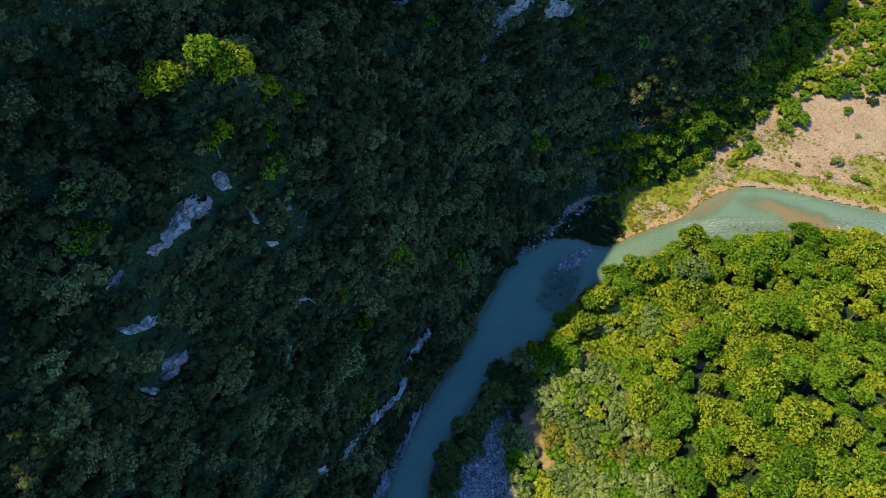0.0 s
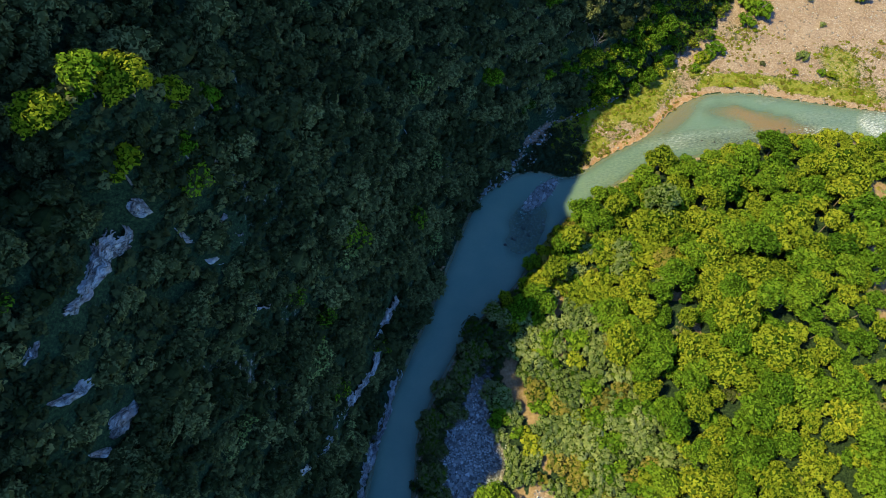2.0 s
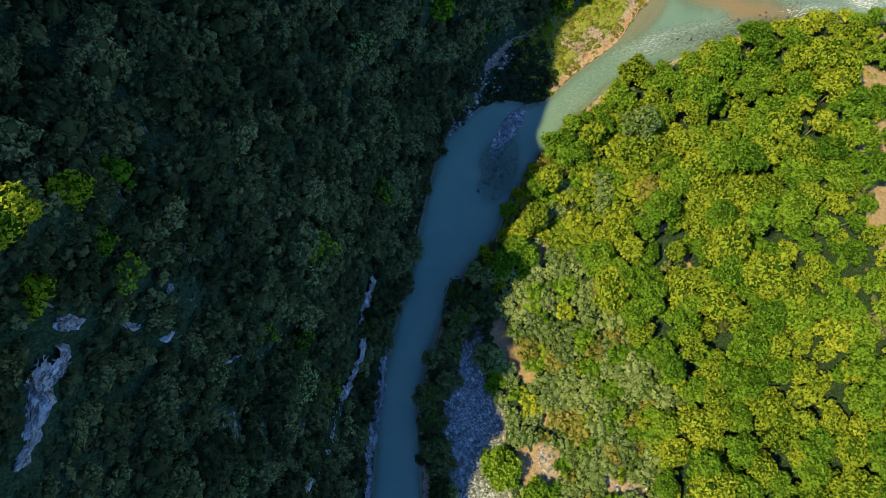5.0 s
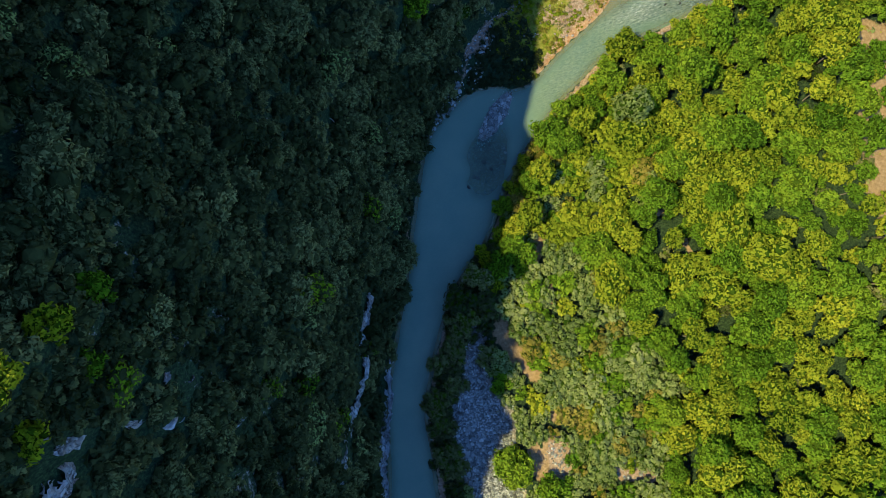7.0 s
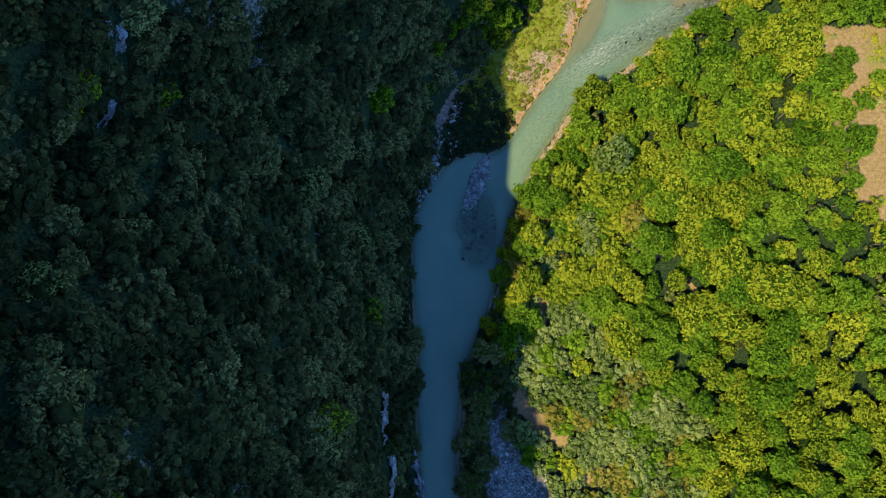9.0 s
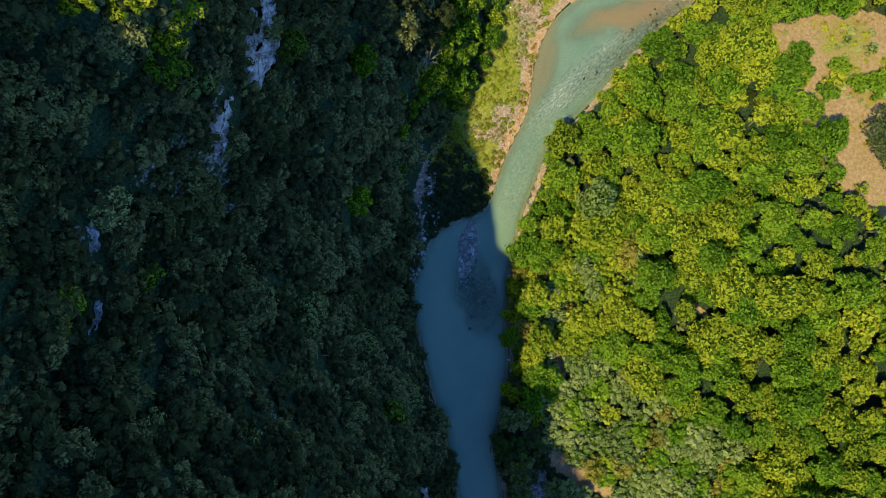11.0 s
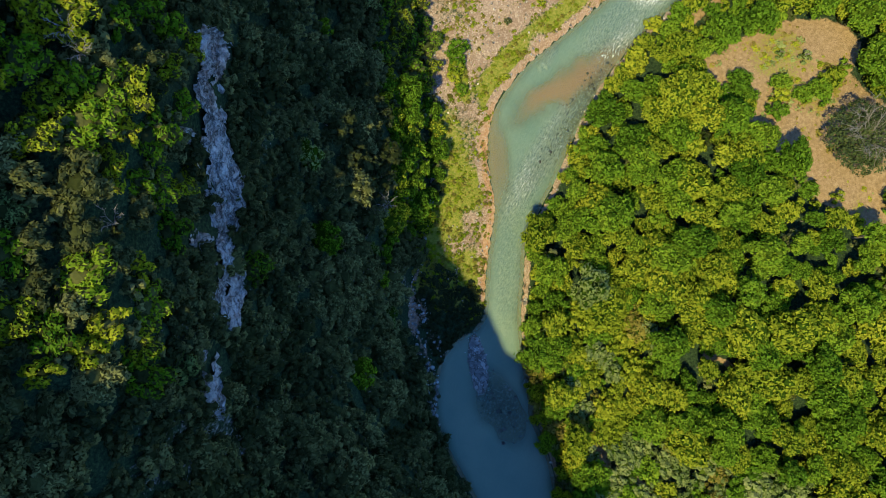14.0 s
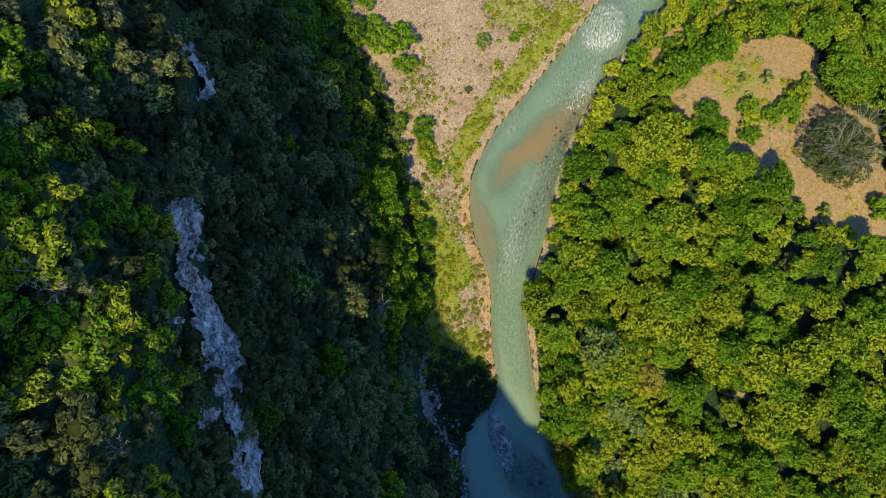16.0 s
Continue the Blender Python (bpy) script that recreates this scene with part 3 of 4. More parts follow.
def trunk_mesh(seed, height, radius, limbs=4, reach=1.6):
    """A tapered trunk with limbs."""
    r = np.random.default_rng(seed)
    cos, faces, n = [], [], 0

    def tube(p0, p1, r0, r1):
        nonlocal n
        p0, p1 = np.array(p0, float), np.array(p1, float)
        ax = (p1 - p0) / np.linalg.norm(p1 - p0)
        s = np.cross(ax, (0.3, 0.9, 0.1))
        s /= np.linalg.norm(s)
        q = np.cross(ax, s)
        ang = np.arange(6) * math.pi / 3
        ringv = np.outer(np.cos(ang), s) + np.outer(np.sin(ang), q)
        cos.append(np.concatenate([p0 + ringv * r0, p1 + ringv * r1]))
        for k in range(6):
            faces.append((n + k, n + (k + 1) % 6, n + 6 + (k + 1) % 6, n + 6 + k))
        n += 12

    bend = r.normal(0, 0.06 * height, 2)
    mid = (bend[0] * 0.5, bend[1] * 0.5, height * 0.5)
    top = (bend[0], bend[1], height)
    tube((0, 0, -0.6), mid, radius, radius * 0.75)
    tube(mid, top, radius * 0.75, radius * 0.45)
    for k in range(limbs):
        ang = 2 * math.pi * (k + r.random() * 0.6) / limbs
        h = height * (0.55 + 0.4 * r.random())
        f = h / height
        start = (bend[0] * f, bend[1] * f, h)
        end = (start[0] + reach * math.cos(ang), start[1] + reach * math.sin(ang), h + reach * (0.5 + 0.5 * r.random()))
        tube(start, end, radius * 0.4, radius * 0.15)
    return np.concatenate(cos), np.array(faces)


# kinds of crown: radius, depth, clumps, sprays, size of spray. 0 to 3 riverside trees, 4 and 5 shrubs, 6 to 8 trees of the wall, 9 trees far from the river, 10 and 11 trees of the crest
CROWNS = [(4.0, 4.2, 24, 1150, 0.52), (3.2, 3.5, 18, 790, 0.49), (4.8, 4.8, 30, 1540, 0.54), (3.7, 3.0, 22, 930, 0.49), (2.0, 1.8, 9, 300, 0.46), (1.5, 1.3, 6, 180, 0.42),
          (2.9, 3.2, 15, 440, 0.38), (2.3, 2.7, 11, 300, 0.36), (3.7, 3.6, 19, 620, 0.40), (4.2, 4.0, 8, 260, 1.2), (2.9, 2.9, 16, 850, 0.38), (2.2, 2.4, 11, 560, 0.36)]
CROWN_DATA = [crown_mesh(100 + i, *c) for i, c in enumerate(CROWNS)]

core_x, core_y = gx[(gx >= X0 - 1e-6) & (gx <= X1 + 0.5)], gy[(gy >= Y0 - 1e-6) & (gy <= Y1 + 0.5)]
i0, j0 = np.searchsorted(gx, core_x[0]), np.searchsorted(gy, core_y[0])


def at(key, x, y):
    """A value of the plan, between the grid's corners."""
    u, v = (np.asarray(x) - core_x[0]) / STEP, (np.asarray(y) - core_y[0]) / STEP
    i, j = np.clip(u.astype(int), 0, len(core_x) - 2), np.clip(v.astype(int), 0, len(core_y) - 2)
    f, g = u - i, v - j
    t = PLAN[key]
    i, j = i + i0, j + j0
    return (t[i, j] * (1 - f) + t[i + 1, j] * f) * (1 - g) + (t[i, j + 1] * (1 - f) + t[i + 1, j + 1] * f) * g


def scatter(seed, tries, box, gap, allow):
    """Places no closer than gap (in space, so that steep ground takes more), where allow(x, y) says so."""
    r = np.random.default_rng(seed)
    x = r.uniform(box[0], box[1], tries)
    y = r.uniform(box[2], box[3], tries)
    z = at("z", x, y)
    ok = allow(x, y, z, r)
    cells, out = {}, []
    for px, py, pz in zip(x[ok], y[ok], z[ok]):
        key = (int(px // gap), int(py // gap), int(pz // gap))
        close = False
        for dx in (-1, 0, 1):
            for dy in (-1, 0, 1):
                for dz in (-1, 0, 1):
                    for q in cells.get((key[0] + dx, key[1] + dy, key[2] + dz), ()):
                        if (q[0] - px) ** 2 + (q[1] - py) ** 2 + (q[2] - pz) ** 2 < gap * gap:
                            close = True
        if not close:
            cells.setdefault(key, []).append((px, py, pz))
            out.append((px, py, pz))
    return np.array(out)


# bare limestone faces: places along each with the height of its foot and top
CLIFFS = [
    ("cliff_face", 0.72, [(31.7, 153.2), (36, 156.6), (40.5, 159.3), (44.5, 161.9), (48.6, 164.3), (52.8, 166.3), (55.9, 167.8), (59.2, 169.7), (63.3, 172.5), (68.3, 175.7), (72.8, 178.3)]),
    ("cliff_face", 0.5, [(44.2, 163.8), (42.4, 162.4), (40.1, 161.1)]),
    ("cliff_face", 1.0, [(97, 190.5), (92, 186.5), (87.5, 184)]),
    ("cliff_face", 0.62, [(29.5, 153.2), (28, 152.5), (24.5, 150.7), (21.2, 148.6), (17.9, 147.2)]),
    ("cliff_face", 0.5, [(18.8, 146.4), (17.1, 145.4), (12.9, 143.2)]),
    ("cliff_face", 0.7, [(3.2, 148.5), (2.5, 147.5), (0.8, 144.9), (-1, 142.8)]),
    ("cliff_face", 0.6, [(-3.9, 139.2), (-6.7, 137.4), (-8.1, 135.8)]),
    ("cliff_face", 0.55, [(-10.4, 134.2), (-12.6, 132)]),
    ("cliff_face", 0.46, [(-36, 72.6), (-37, 70.6), (-38, 68.8), (-39.4, 65), (-40.7, 61.5), (-42.3, 57.2)]),
    ("cliff_face", 0.4, [(-33.2, 74.2), (-35.2, 73)]),
    ("cliff_face", 0.45, [(-44.4, 55.3), (-46.6, 52.7)]),
    ("cliff_face", 0.33, [(-41.8, 52.8), (-43.7, 50.4), (-45.8, 48.4)]),
    ("cliff_face", 0.33, [(-39.6, 51.2), (-41.6, 48.5), (-43.3, 46.4)]),
    ("cliff_face", 0.33, [(-43, 45.4), (-45, 43.8)]),
    ("cliff_face", 0.42, [(-31.9, 73.6), (-30.3, 73)]),
    ("cliff_face", 0.45, [(-30.2, 71.3), (-28.8, 71.6), (-27.3, 72.5)]),
    ("cliff_face", 0.36, [(-26.4, 66.6), (-24.4, 68.6), (-21.6, 69.2)]),
    ("cliff_face", 0.34, [(-24, 77.2), (-25.3, 75.5)]),
    ("cliff_face", 0.3, [(-25.6, 78.4), (-26.9, 76.7)]),
    ("cliff_face", 0.8, [(-19.2, 114), (-18, 112), (-17.2, 110)]),
    ("cliff_face", 0.36, [(5.4, 116.2), (9, 114.2)]),
    ("rock_ledge", 0.42, [(-1.6, 83.4), (-4.8, 77.5), (-7.6, 72), (-10.2, 66.4), (-12.5, 63.2), (-15.5, 59.1), (-18.8, 51.7), (-20.9, 47.4), (-23.6, 44.5), (-27.1, 41.9)]),
    ("rock_ledge", 0.62, [(-3.2, 69.4), (-6.3, 64.9), (-8.2, 59.8), (-11.8, 52.8), (-15.2, 45.5), (-19.8, 33.8)]),
]
CLIFF_LINES = [smooth_line(pts, 1.5) for _, _, pts in CLIFFS]


def uphill(line):
    """1 where the hill rises on the line's left, -1 where on its right."""
    t = np.gradient(line, axis=0)
    t /= np.linalg.norm(t, axis=1, keepdims=True)
    rise = at("z", line[:, 0] - 1.5 * t[:, 1], line[:, 1] + 1.5 * t[:, 0]) - at("z", line[:, 0] + 1.5 * t[:, 1], line[:, 1] - 1.5 * t[:, 0])
    return 1.0 if rise.mean() > 0 else -1.0


def y_mean(line):
    return line[:, 1].mean()


def off_rock(x, y, gap):
    far = np.full(len(x), 1e9)
    for (name, half, _), line in zip(CLIFFS, CLIFF_LINES):
        above = line_distance(line, x, y)[0] * uphill(line)
        far = np.minimum(far, np.where(above > 0, above - half - (0.7 if name == "rock_ledge" else 0.1 if y_mean(line) < 100 else -0.1), -above - 0.8 * half - (1.3 if name == "cliff_face" and (y_mean(line) < 100 or line[0, 0] < 8) else 0)))
    far = np.minimum(far, np.abs(line_distance(smooth_track, x, y)[0]) - np.where(x > 62, 0.4, 2.0))
    return far > gap


def wall_wood(x, y, z, r):
    dw, s = at("dw", x, y), at("s", x, y)
    return (dw > np.where(x > 62, -1.6, -0.8)) & (at("river", x, y) < 0) & (dw < np.where(s > 240, 36, np.where(y < 110, 72, 52))) & (s > 10) & (s < 310) & off_rock(x, y, 0.35)


def free_right(x, y, edge):
    return ((x - 14.4) ** 2 + (y - 33) ** 2 > 42) & (at("inr", x, y) < -edge) & (at("clear", x, y) < 0.3) & (at("paths", x, y) < 0.35) & (at("bar", x, y) < 0.25) & (x < 214)


def shrubland(x, y):
    """Low grey-green growth between the gravel bar and the tall wood."""
    return (x - 20) * 0.84 - (y - 60) * 0.3 < 31 + 9 * value_noise(x, y, 16, 81, 2)


MEADOW = [(133, 105), (141, 103), (149, 98), (157, 91), (163, 81), (168, 70), (180, 72), (178, 88), (166, 100), (152, 108), (140, 110)]


def in_sight(x, y):
    return (y > 24 - 0.26 * x) & (y > 0.62 * x - 66)


def right_wood(x, y, z, r):
    return free_right(x, y, np.where((y > 72) & (y < 112) & (x < 62), 0.4, 2.2)) & (polygon_mask(x, y, MEADOW, 1.5) < 0.4) & (~shrubland(x, y) | (at("inr", x, y) > np.where((y > 66) & (y < 112), -8, -5))) & in_sight(x, y)


def right_shrubs(x, y, z, r):
    return free_right(x, y, 1.0) & shrubland(x, y) & in_sight(x, y)


def gap_shrubs(x, y, z, r):
    return free_right(x, y, 0.8) & ~shrubland(x, y) & in_sight(x, y)


def far_wood(x, y, z, r):
    return free_right(x, y, 2.0) & ~in_sight(x, y)


wall_places = scatter(21, 60000, (-95, 214, -20, 258), 3.5, wall_wood)
under_places = scatter(27, 40000, (-80, 130, 10, 215), 2.5, lambda x, y, z, r: wall_wood(x, y, z, r) & (r.random(len(x)) < 0.5))
right_places = scatter(22, 30000, (-12, 212, -30, 122), 4.5, right_wood)
shrub_places = scatter(23, 20000, (-12, 80, -10, 110), 2.35, right_shrubs)
gap_places = scatter(24, 9000, (20, 205, -20, 122), 4.2, gap_shrubs)
scrub_places = scatter(26, 9000, (130, 214, 165, 250), 3.9, lambda x, y, z, r: (at("left_land", x, y) > 0.5) & (y > 182 - 0.06 * (x - 135) + 9 * value_noise(x, y, 12, 95, 2)))
meadow_places = scatter(28, 9000, (128, 185, 65, 115), 2.6, lambda x, y, z, r: free_right(x, y, 2.0) & (polygon_mask(x, y, MEADOW, 1.5) >= 0.4))
far_places = scatter(25, 9000, (-12, 212, -32, 122), 6.0, far_wood)


def choose(x, y, z, r, place):
    """Kind of crown, leaf, scale and height of the trunk for a tree at that place."""
    n = float(value_noise(np.array([x]), np.array([y]), 16, 81, 2)[0])
    q = r.random()
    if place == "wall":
        # leaf colour follows the light: dark leaves paint the wall's shade
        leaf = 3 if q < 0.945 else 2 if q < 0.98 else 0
        # brighter leaf colours where the crest catches the sun
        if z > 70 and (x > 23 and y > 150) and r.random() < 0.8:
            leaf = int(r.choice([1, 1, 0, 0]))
        # brighter leaf colours again where sun reaches the wall's foot
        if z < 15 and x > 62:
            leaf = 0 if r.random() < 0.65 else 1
        crest = 62 < z < 105 and 8 < x < 108 and y > 148
        if z < 15 and x > 62:
            return int(r.choice([6, 7, 8])), leaf, 0.85 + 0.3 * r.random(), 0.4 + 1.3 * r.random()
        return int(r.choice([10, 10, 11] if crest else [6, 6, 7, 7, 8])), leaf, 0.85 + 0.45 * r.random(), 0.3 + 1.5 * r.random()
    if place == "shrub":
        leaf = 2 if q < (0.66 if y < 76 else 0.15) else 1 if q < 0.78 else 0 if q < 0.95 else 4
        # shrubs west of the shadow line get shade painted in: the dark leaf
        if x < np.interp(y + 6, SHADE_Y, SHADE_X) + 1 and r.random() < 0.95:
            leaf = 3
        return int(r.choice([4, 4, 4, 5])), leaf, 1.05 + 0.6 * r.random(), 0.2 + 0.7 * r.random()
    if place == "gap":
        return int(r.choice([4, 4, 5])), 3 if q < 0.1 else 0 if q < 0.6 else 1, 0.9 + 0.6 * r.random(), 0.3 if x > 132 and y > 65 else 0.8 + 1.6 * r.random()
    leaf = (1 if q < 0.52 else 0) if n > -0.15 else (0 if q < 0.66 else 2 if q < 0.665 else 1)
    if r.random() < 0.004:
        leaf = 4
    # shade put into the leaf colour of trees west of the shadow line
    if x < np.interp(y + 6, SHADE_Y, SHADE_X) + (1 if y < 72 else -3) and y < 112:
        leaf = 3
    if place == "far":
        return 9, leaf, 0.9 + 0.4 * r.random(), 2.5 + 2 * r.random()
    young = at("inr", np.array([x]), np.array([y]))[0] > -7
    return int(r.choice([0, 0, 1, 2, 3] if not young else [1, 3, 1])), leaf, 0.66 + 0.58 * r.random(), (3.2 if young and 72 < y < 112 else 1.2 if young else 1.8) + (2.4 if young else 5.0) * r.random() ** 1.6


def part(name, data, parent, label="", at_pose=None):
    """One mesh object under a thing or a part."""
    ob = new(name, data)
    ob.parent = parent
    if at_pose is not None:
        ob.matrix_local = at_pose
    if label:
        ob["label"] = label
    return ob


CROWN_MESHES = {}


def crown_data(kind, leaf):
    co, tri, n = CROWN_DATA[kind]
    # second material: inner clumps darkened as if shaded by the outer sprays
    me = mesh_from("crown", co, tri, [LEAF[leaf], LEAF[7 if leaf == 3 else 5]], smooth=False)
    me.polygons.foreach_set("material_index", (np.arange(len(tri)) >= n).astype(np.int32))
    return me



def crown_of(kind, leaf):
    if (kind, leaf) not in CROWN_MESHES:
        CROWN_MESHES[kind, leaf] = crown_data(kind, leaf)
    return CROWN_MESHES[kind, leaf]


TRUNK_MESHES = {}


def trunk_of(kind, tall):
    key = (kind, round(tall))
    if key not in TRUNK_MESHES:
        TRUNK_MESHES[key] = mesh_from("trunk", *trunk_mesh(300 + kind, max(1.0, round(tall)) + 1.0, 0.14 + 0.03 * CROWNS[kind][0], 4, CROWNS[kind][0] * 0.5), BARK)
    return TRUNK_MESHES[key]


LEAF_WORDS = ["green", "yellow-green", "grey-green", "dark green", "straw-yellow"]


def tree(x, y, z, kind, leaf, scale, tall, turn, label, group, name="broadleaf_tree", category="tree"):
    root = new(name)
    oval = 1 + 0.11 * math.sin(7 * turn)
    root.matrix_world = pose(x, y, z, 0, 0, turn) @ Matrix.Diagonal((scale * oval, scale / oval, scale, 1))
    part("trunk", trunk_of(kind, tall), root)
    part("crown", crown_of(kind, leaf), root, at_pose=pose(0, 0, max(0.2, tall)))
    return tagged(root, label, category, group)


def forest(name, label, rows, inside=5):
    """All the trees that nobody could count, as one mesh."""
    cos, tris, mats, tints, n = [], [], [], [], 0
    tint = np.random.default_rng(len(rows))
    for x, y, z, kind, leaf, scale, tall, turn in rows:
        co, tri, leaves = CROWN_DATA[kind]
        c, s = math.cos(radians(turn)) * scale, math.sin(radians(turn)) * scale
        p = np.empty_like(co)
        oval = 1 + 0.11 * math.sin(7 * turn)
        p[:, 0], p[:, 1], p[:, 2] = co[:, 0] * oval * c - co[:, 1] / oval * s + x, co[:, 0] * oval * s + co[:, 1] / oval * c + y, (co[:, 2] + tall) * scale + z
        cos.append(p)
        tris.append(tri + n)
        # inner clumps take the leaf with shade in its colour
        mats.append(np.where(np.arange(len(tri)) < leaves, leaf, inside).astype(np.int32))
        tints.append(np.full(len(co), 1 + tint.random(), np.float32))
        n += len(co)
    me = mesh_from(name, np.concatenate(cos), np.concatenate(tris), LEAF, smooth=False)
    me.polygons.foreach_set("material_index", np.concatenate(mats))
    me.attributes.new("tint", "FLOAT", "POINT").data.foreach_set("value", np.concatenate(tints))
    me.update()
    return tagged(new(name, me), label, "trees", kind="stuff")


def thing(name, label, category, data, group="", kind="", where=None):
    """A thing that is one mesh."""
    ob = new(name, data)
    if where is not None:
        ob.matrix_world = where
    return tagged(ob, label, category, group, kind)


# ---- bare limestone ----
def cliff_mesh(seed, half, pts, solid=0.95):
    """Broken rock standing out of the slope along a line: blocky, ragged at its edges, with bites where growth covers it. Gives the grid and which of its cells are rock."""
    line = smooth_line(pts, 0.28)
    run = np.concatenate([[0], np.cumsum(np.linalg.norm(np.diff(line, axis=0), axis=1))])
    tang = np.gradient(line, axis=0)
    tang /= np.linalg.norm(tang, axis=1, keepdims=True)
    out = np.stack([tang[:, 1], -tang[:, 0]], 1) * uphill(line)
    v = np.linspace(-1, 1, int(half * 34) + 14)
    wide = half * (1.45 + 0.85 * value_noise(run, run * 0 + seed * 9.1, 4.0, 500 + seed, 4))[:, None]
    X, Y = line[:, 0][:, None] + out[:, 0][:, None] * v * wide, line[:, 1][:, None] + out[:, 1][:, None] * v * wide
    Z = at("z", X, Y)
    U, V = np.repeat(run[:, None], len(v), 1), v * wide * 3
    rough = 0.8 * value_noise(U, V * 1.2 + seed * 31, 3.4, 700 + seed, 4)
    block = value_noise(U * 0.8, V * 2.2 + seed, 1.6, 720 + seed, 3)
    block = np.round(block * 3.2) / 3.2                 # ledges and broken steps
    crack = np.clip(1 - 6 * np.abs(value_noise(U * 0.55, V * 2.0, 1.3, 740 + seed, 3)), 0, 1)
    ends = np.clip(np.minimum(run, run[-1] - run) / 2.0, 0, 1)[:, None]
    push = solid + 1.1 * rough + 0.42 * block - 0.5 * crack - 1.2 * (1 - ends) - 1.1 * np.abs(v) ** 3
    jag = 0.35 * value_noise(U * 1.5, V * 1.5, 1.0, 760 + seed, 3)
    X, Y = X + out[:, 0][:, None] * (push * 0.8 + jag), Y + out[:, 1][:, None] * (push * 0.8 + jag)
    Z = Z + push * 0.5
    bite = 0.95 * value_noise(U * 0.45, V * 1.3, 2.2, 780 + seed, 4)
    keep = ((1.2 if solid in (0.5, 0.9) else 1.12 if half > 0.65 else 1.0) - np.abs(v) + bite) * (0.4 + 0.6 * ends) > 0.30
    return np.stack([X, Y, Z], -1), keep[:-1, :-1], np.stack([U + seed * 40, v * wide + push * 0.6, Z], -1)


for k, (name, half, pts) in enumerate(CLIFFS):
    words = "pale grey limestone cliff face with brown stains on the wooded wall" if name == "cliff_face" else "low pale limestone ledge along the foot of the wall"
    grid, keep, lie = cliff_mesh(k, half, pts, 1.2 if k == 0 else 0.8 if name == "cliff_face" else 0.5 if half < 0.6 else 0.9)
    base = grid[len(grid) // 2, 0].copy()
    root = new(name)
    root.matrix_world = pose(*base)
    slabs = max(1, round(len(grid) / 18))
    for rows in np.array_split(np.arange(len(grid) - 1), slabs):
        g = grid[rows[0]:rows[-1] + 2] - base
        ids = np.arange(g.shape[0] * g.shape[1]).reshape(g.shape[:2])
        q = np.stack([ids[:-1, :-1], ids[1:, :-1], ids[1:, 1:], ids[:-1, 1:]], -1)[keep[rows]]
        if len(q):
            used, back = np.unique(q, return_inverse=True)
            me = mesh_from("slab", g.reshape(-1, 3)[used], back.reshape(-1, 4), LIMESTONE, smooth=False)
            me.attributes.new("lie", "FLOAT_VECTOR", "POINT").data.foreach_set("vector", lie[rows[0]:rows[-1] + 2].reshape(-1, 3)[used].astype(np.float32).ravel())
            part("slab", me, root)
    tagged(root, words, "rock", "bare rock of the gorge wall")

# ---- the woods ----
tr = np.random.default_rng(5)
near_rows, right_rows, wall_rows, slope_rows = [], [], [], []
for x, y, z in right_places:
    row = (x, y, z, *choose(x, y, z, tr, "tall"), tr.random() * 360)
    (near_rows if 38 < x < 126 and 40 < y < 120 and len(near_rows) < 290 else right_rows).append(row)
scrub_rows = [(x, y, z, int(tr.choice([4, 4, 5, 1])), int(tr.choice([0, 0, 1])), 1.0 + 0.5 * tr.random(), 0.3, tr.random() * 360) for x, y, z in scrub_places]
for places, word in ((shrub_places, "shrub"), (gap_places, "gap"), (meadow_places, "gap"), (far_places, "far")):
    for x, y, z in places:
        right_rows.append((x, y, z, *choose(x, y, z, tr, word), tr.random() * 360))
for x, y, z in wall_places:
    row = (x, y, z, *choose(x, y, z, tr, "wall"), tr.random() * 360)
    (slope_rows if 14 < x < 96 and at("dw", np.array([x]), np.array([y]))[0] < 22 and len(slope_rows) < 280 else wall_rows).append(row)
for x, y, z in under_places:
    # undergrowth takes leaf 3, its colour darkened for the wall's shade
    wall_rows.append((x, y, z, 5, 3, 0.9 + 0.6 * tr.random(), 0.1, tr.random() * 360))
for x, y, z, kind, leaf, scale, tall, turn in near_rows:
    tree(x, y, z, kind, leaf, scale, tall, turn, f"sunlit {LEAF_WORDS[leaf]} broadleaf tree in the riverside wood", "riverside wood")
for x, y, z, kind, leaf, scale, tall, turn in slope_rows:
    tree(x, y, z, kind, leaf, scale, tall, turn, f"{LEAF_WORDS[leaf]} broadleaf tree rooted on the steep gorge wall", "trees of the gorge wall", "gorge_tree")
forest("riverside_wood", "dense sunlit green riverside wood of broadleaf trees and shrubs", right_rows)
forest("beach_scrub", "green scrub spreading over the upper gravel beach", scrub_rows)
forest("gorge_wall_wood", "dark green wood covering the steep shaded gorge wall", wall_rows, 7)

# ---- single trees and shrubs ----
LONE = [  # x, y, kind, leaf, scale, trunk
    # leaf 3 paints the shade over the pool into these crowns
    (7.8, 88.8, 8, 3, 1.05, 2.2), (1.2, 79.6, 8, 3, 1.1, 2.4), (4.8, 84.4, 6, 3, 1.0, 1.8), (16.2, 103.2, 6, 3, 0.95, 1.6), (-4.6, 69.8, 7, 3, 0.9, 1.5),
    (14.4, 33.0, 2, 0, 1.12, 1.0), (19.5, 25.5, 0, 0, 1.1, 1.0), (77.5, 115.8, 0, 1, 1.15, 3.2), (112, 117.2, 1, 0, 1.0, 3.0)]
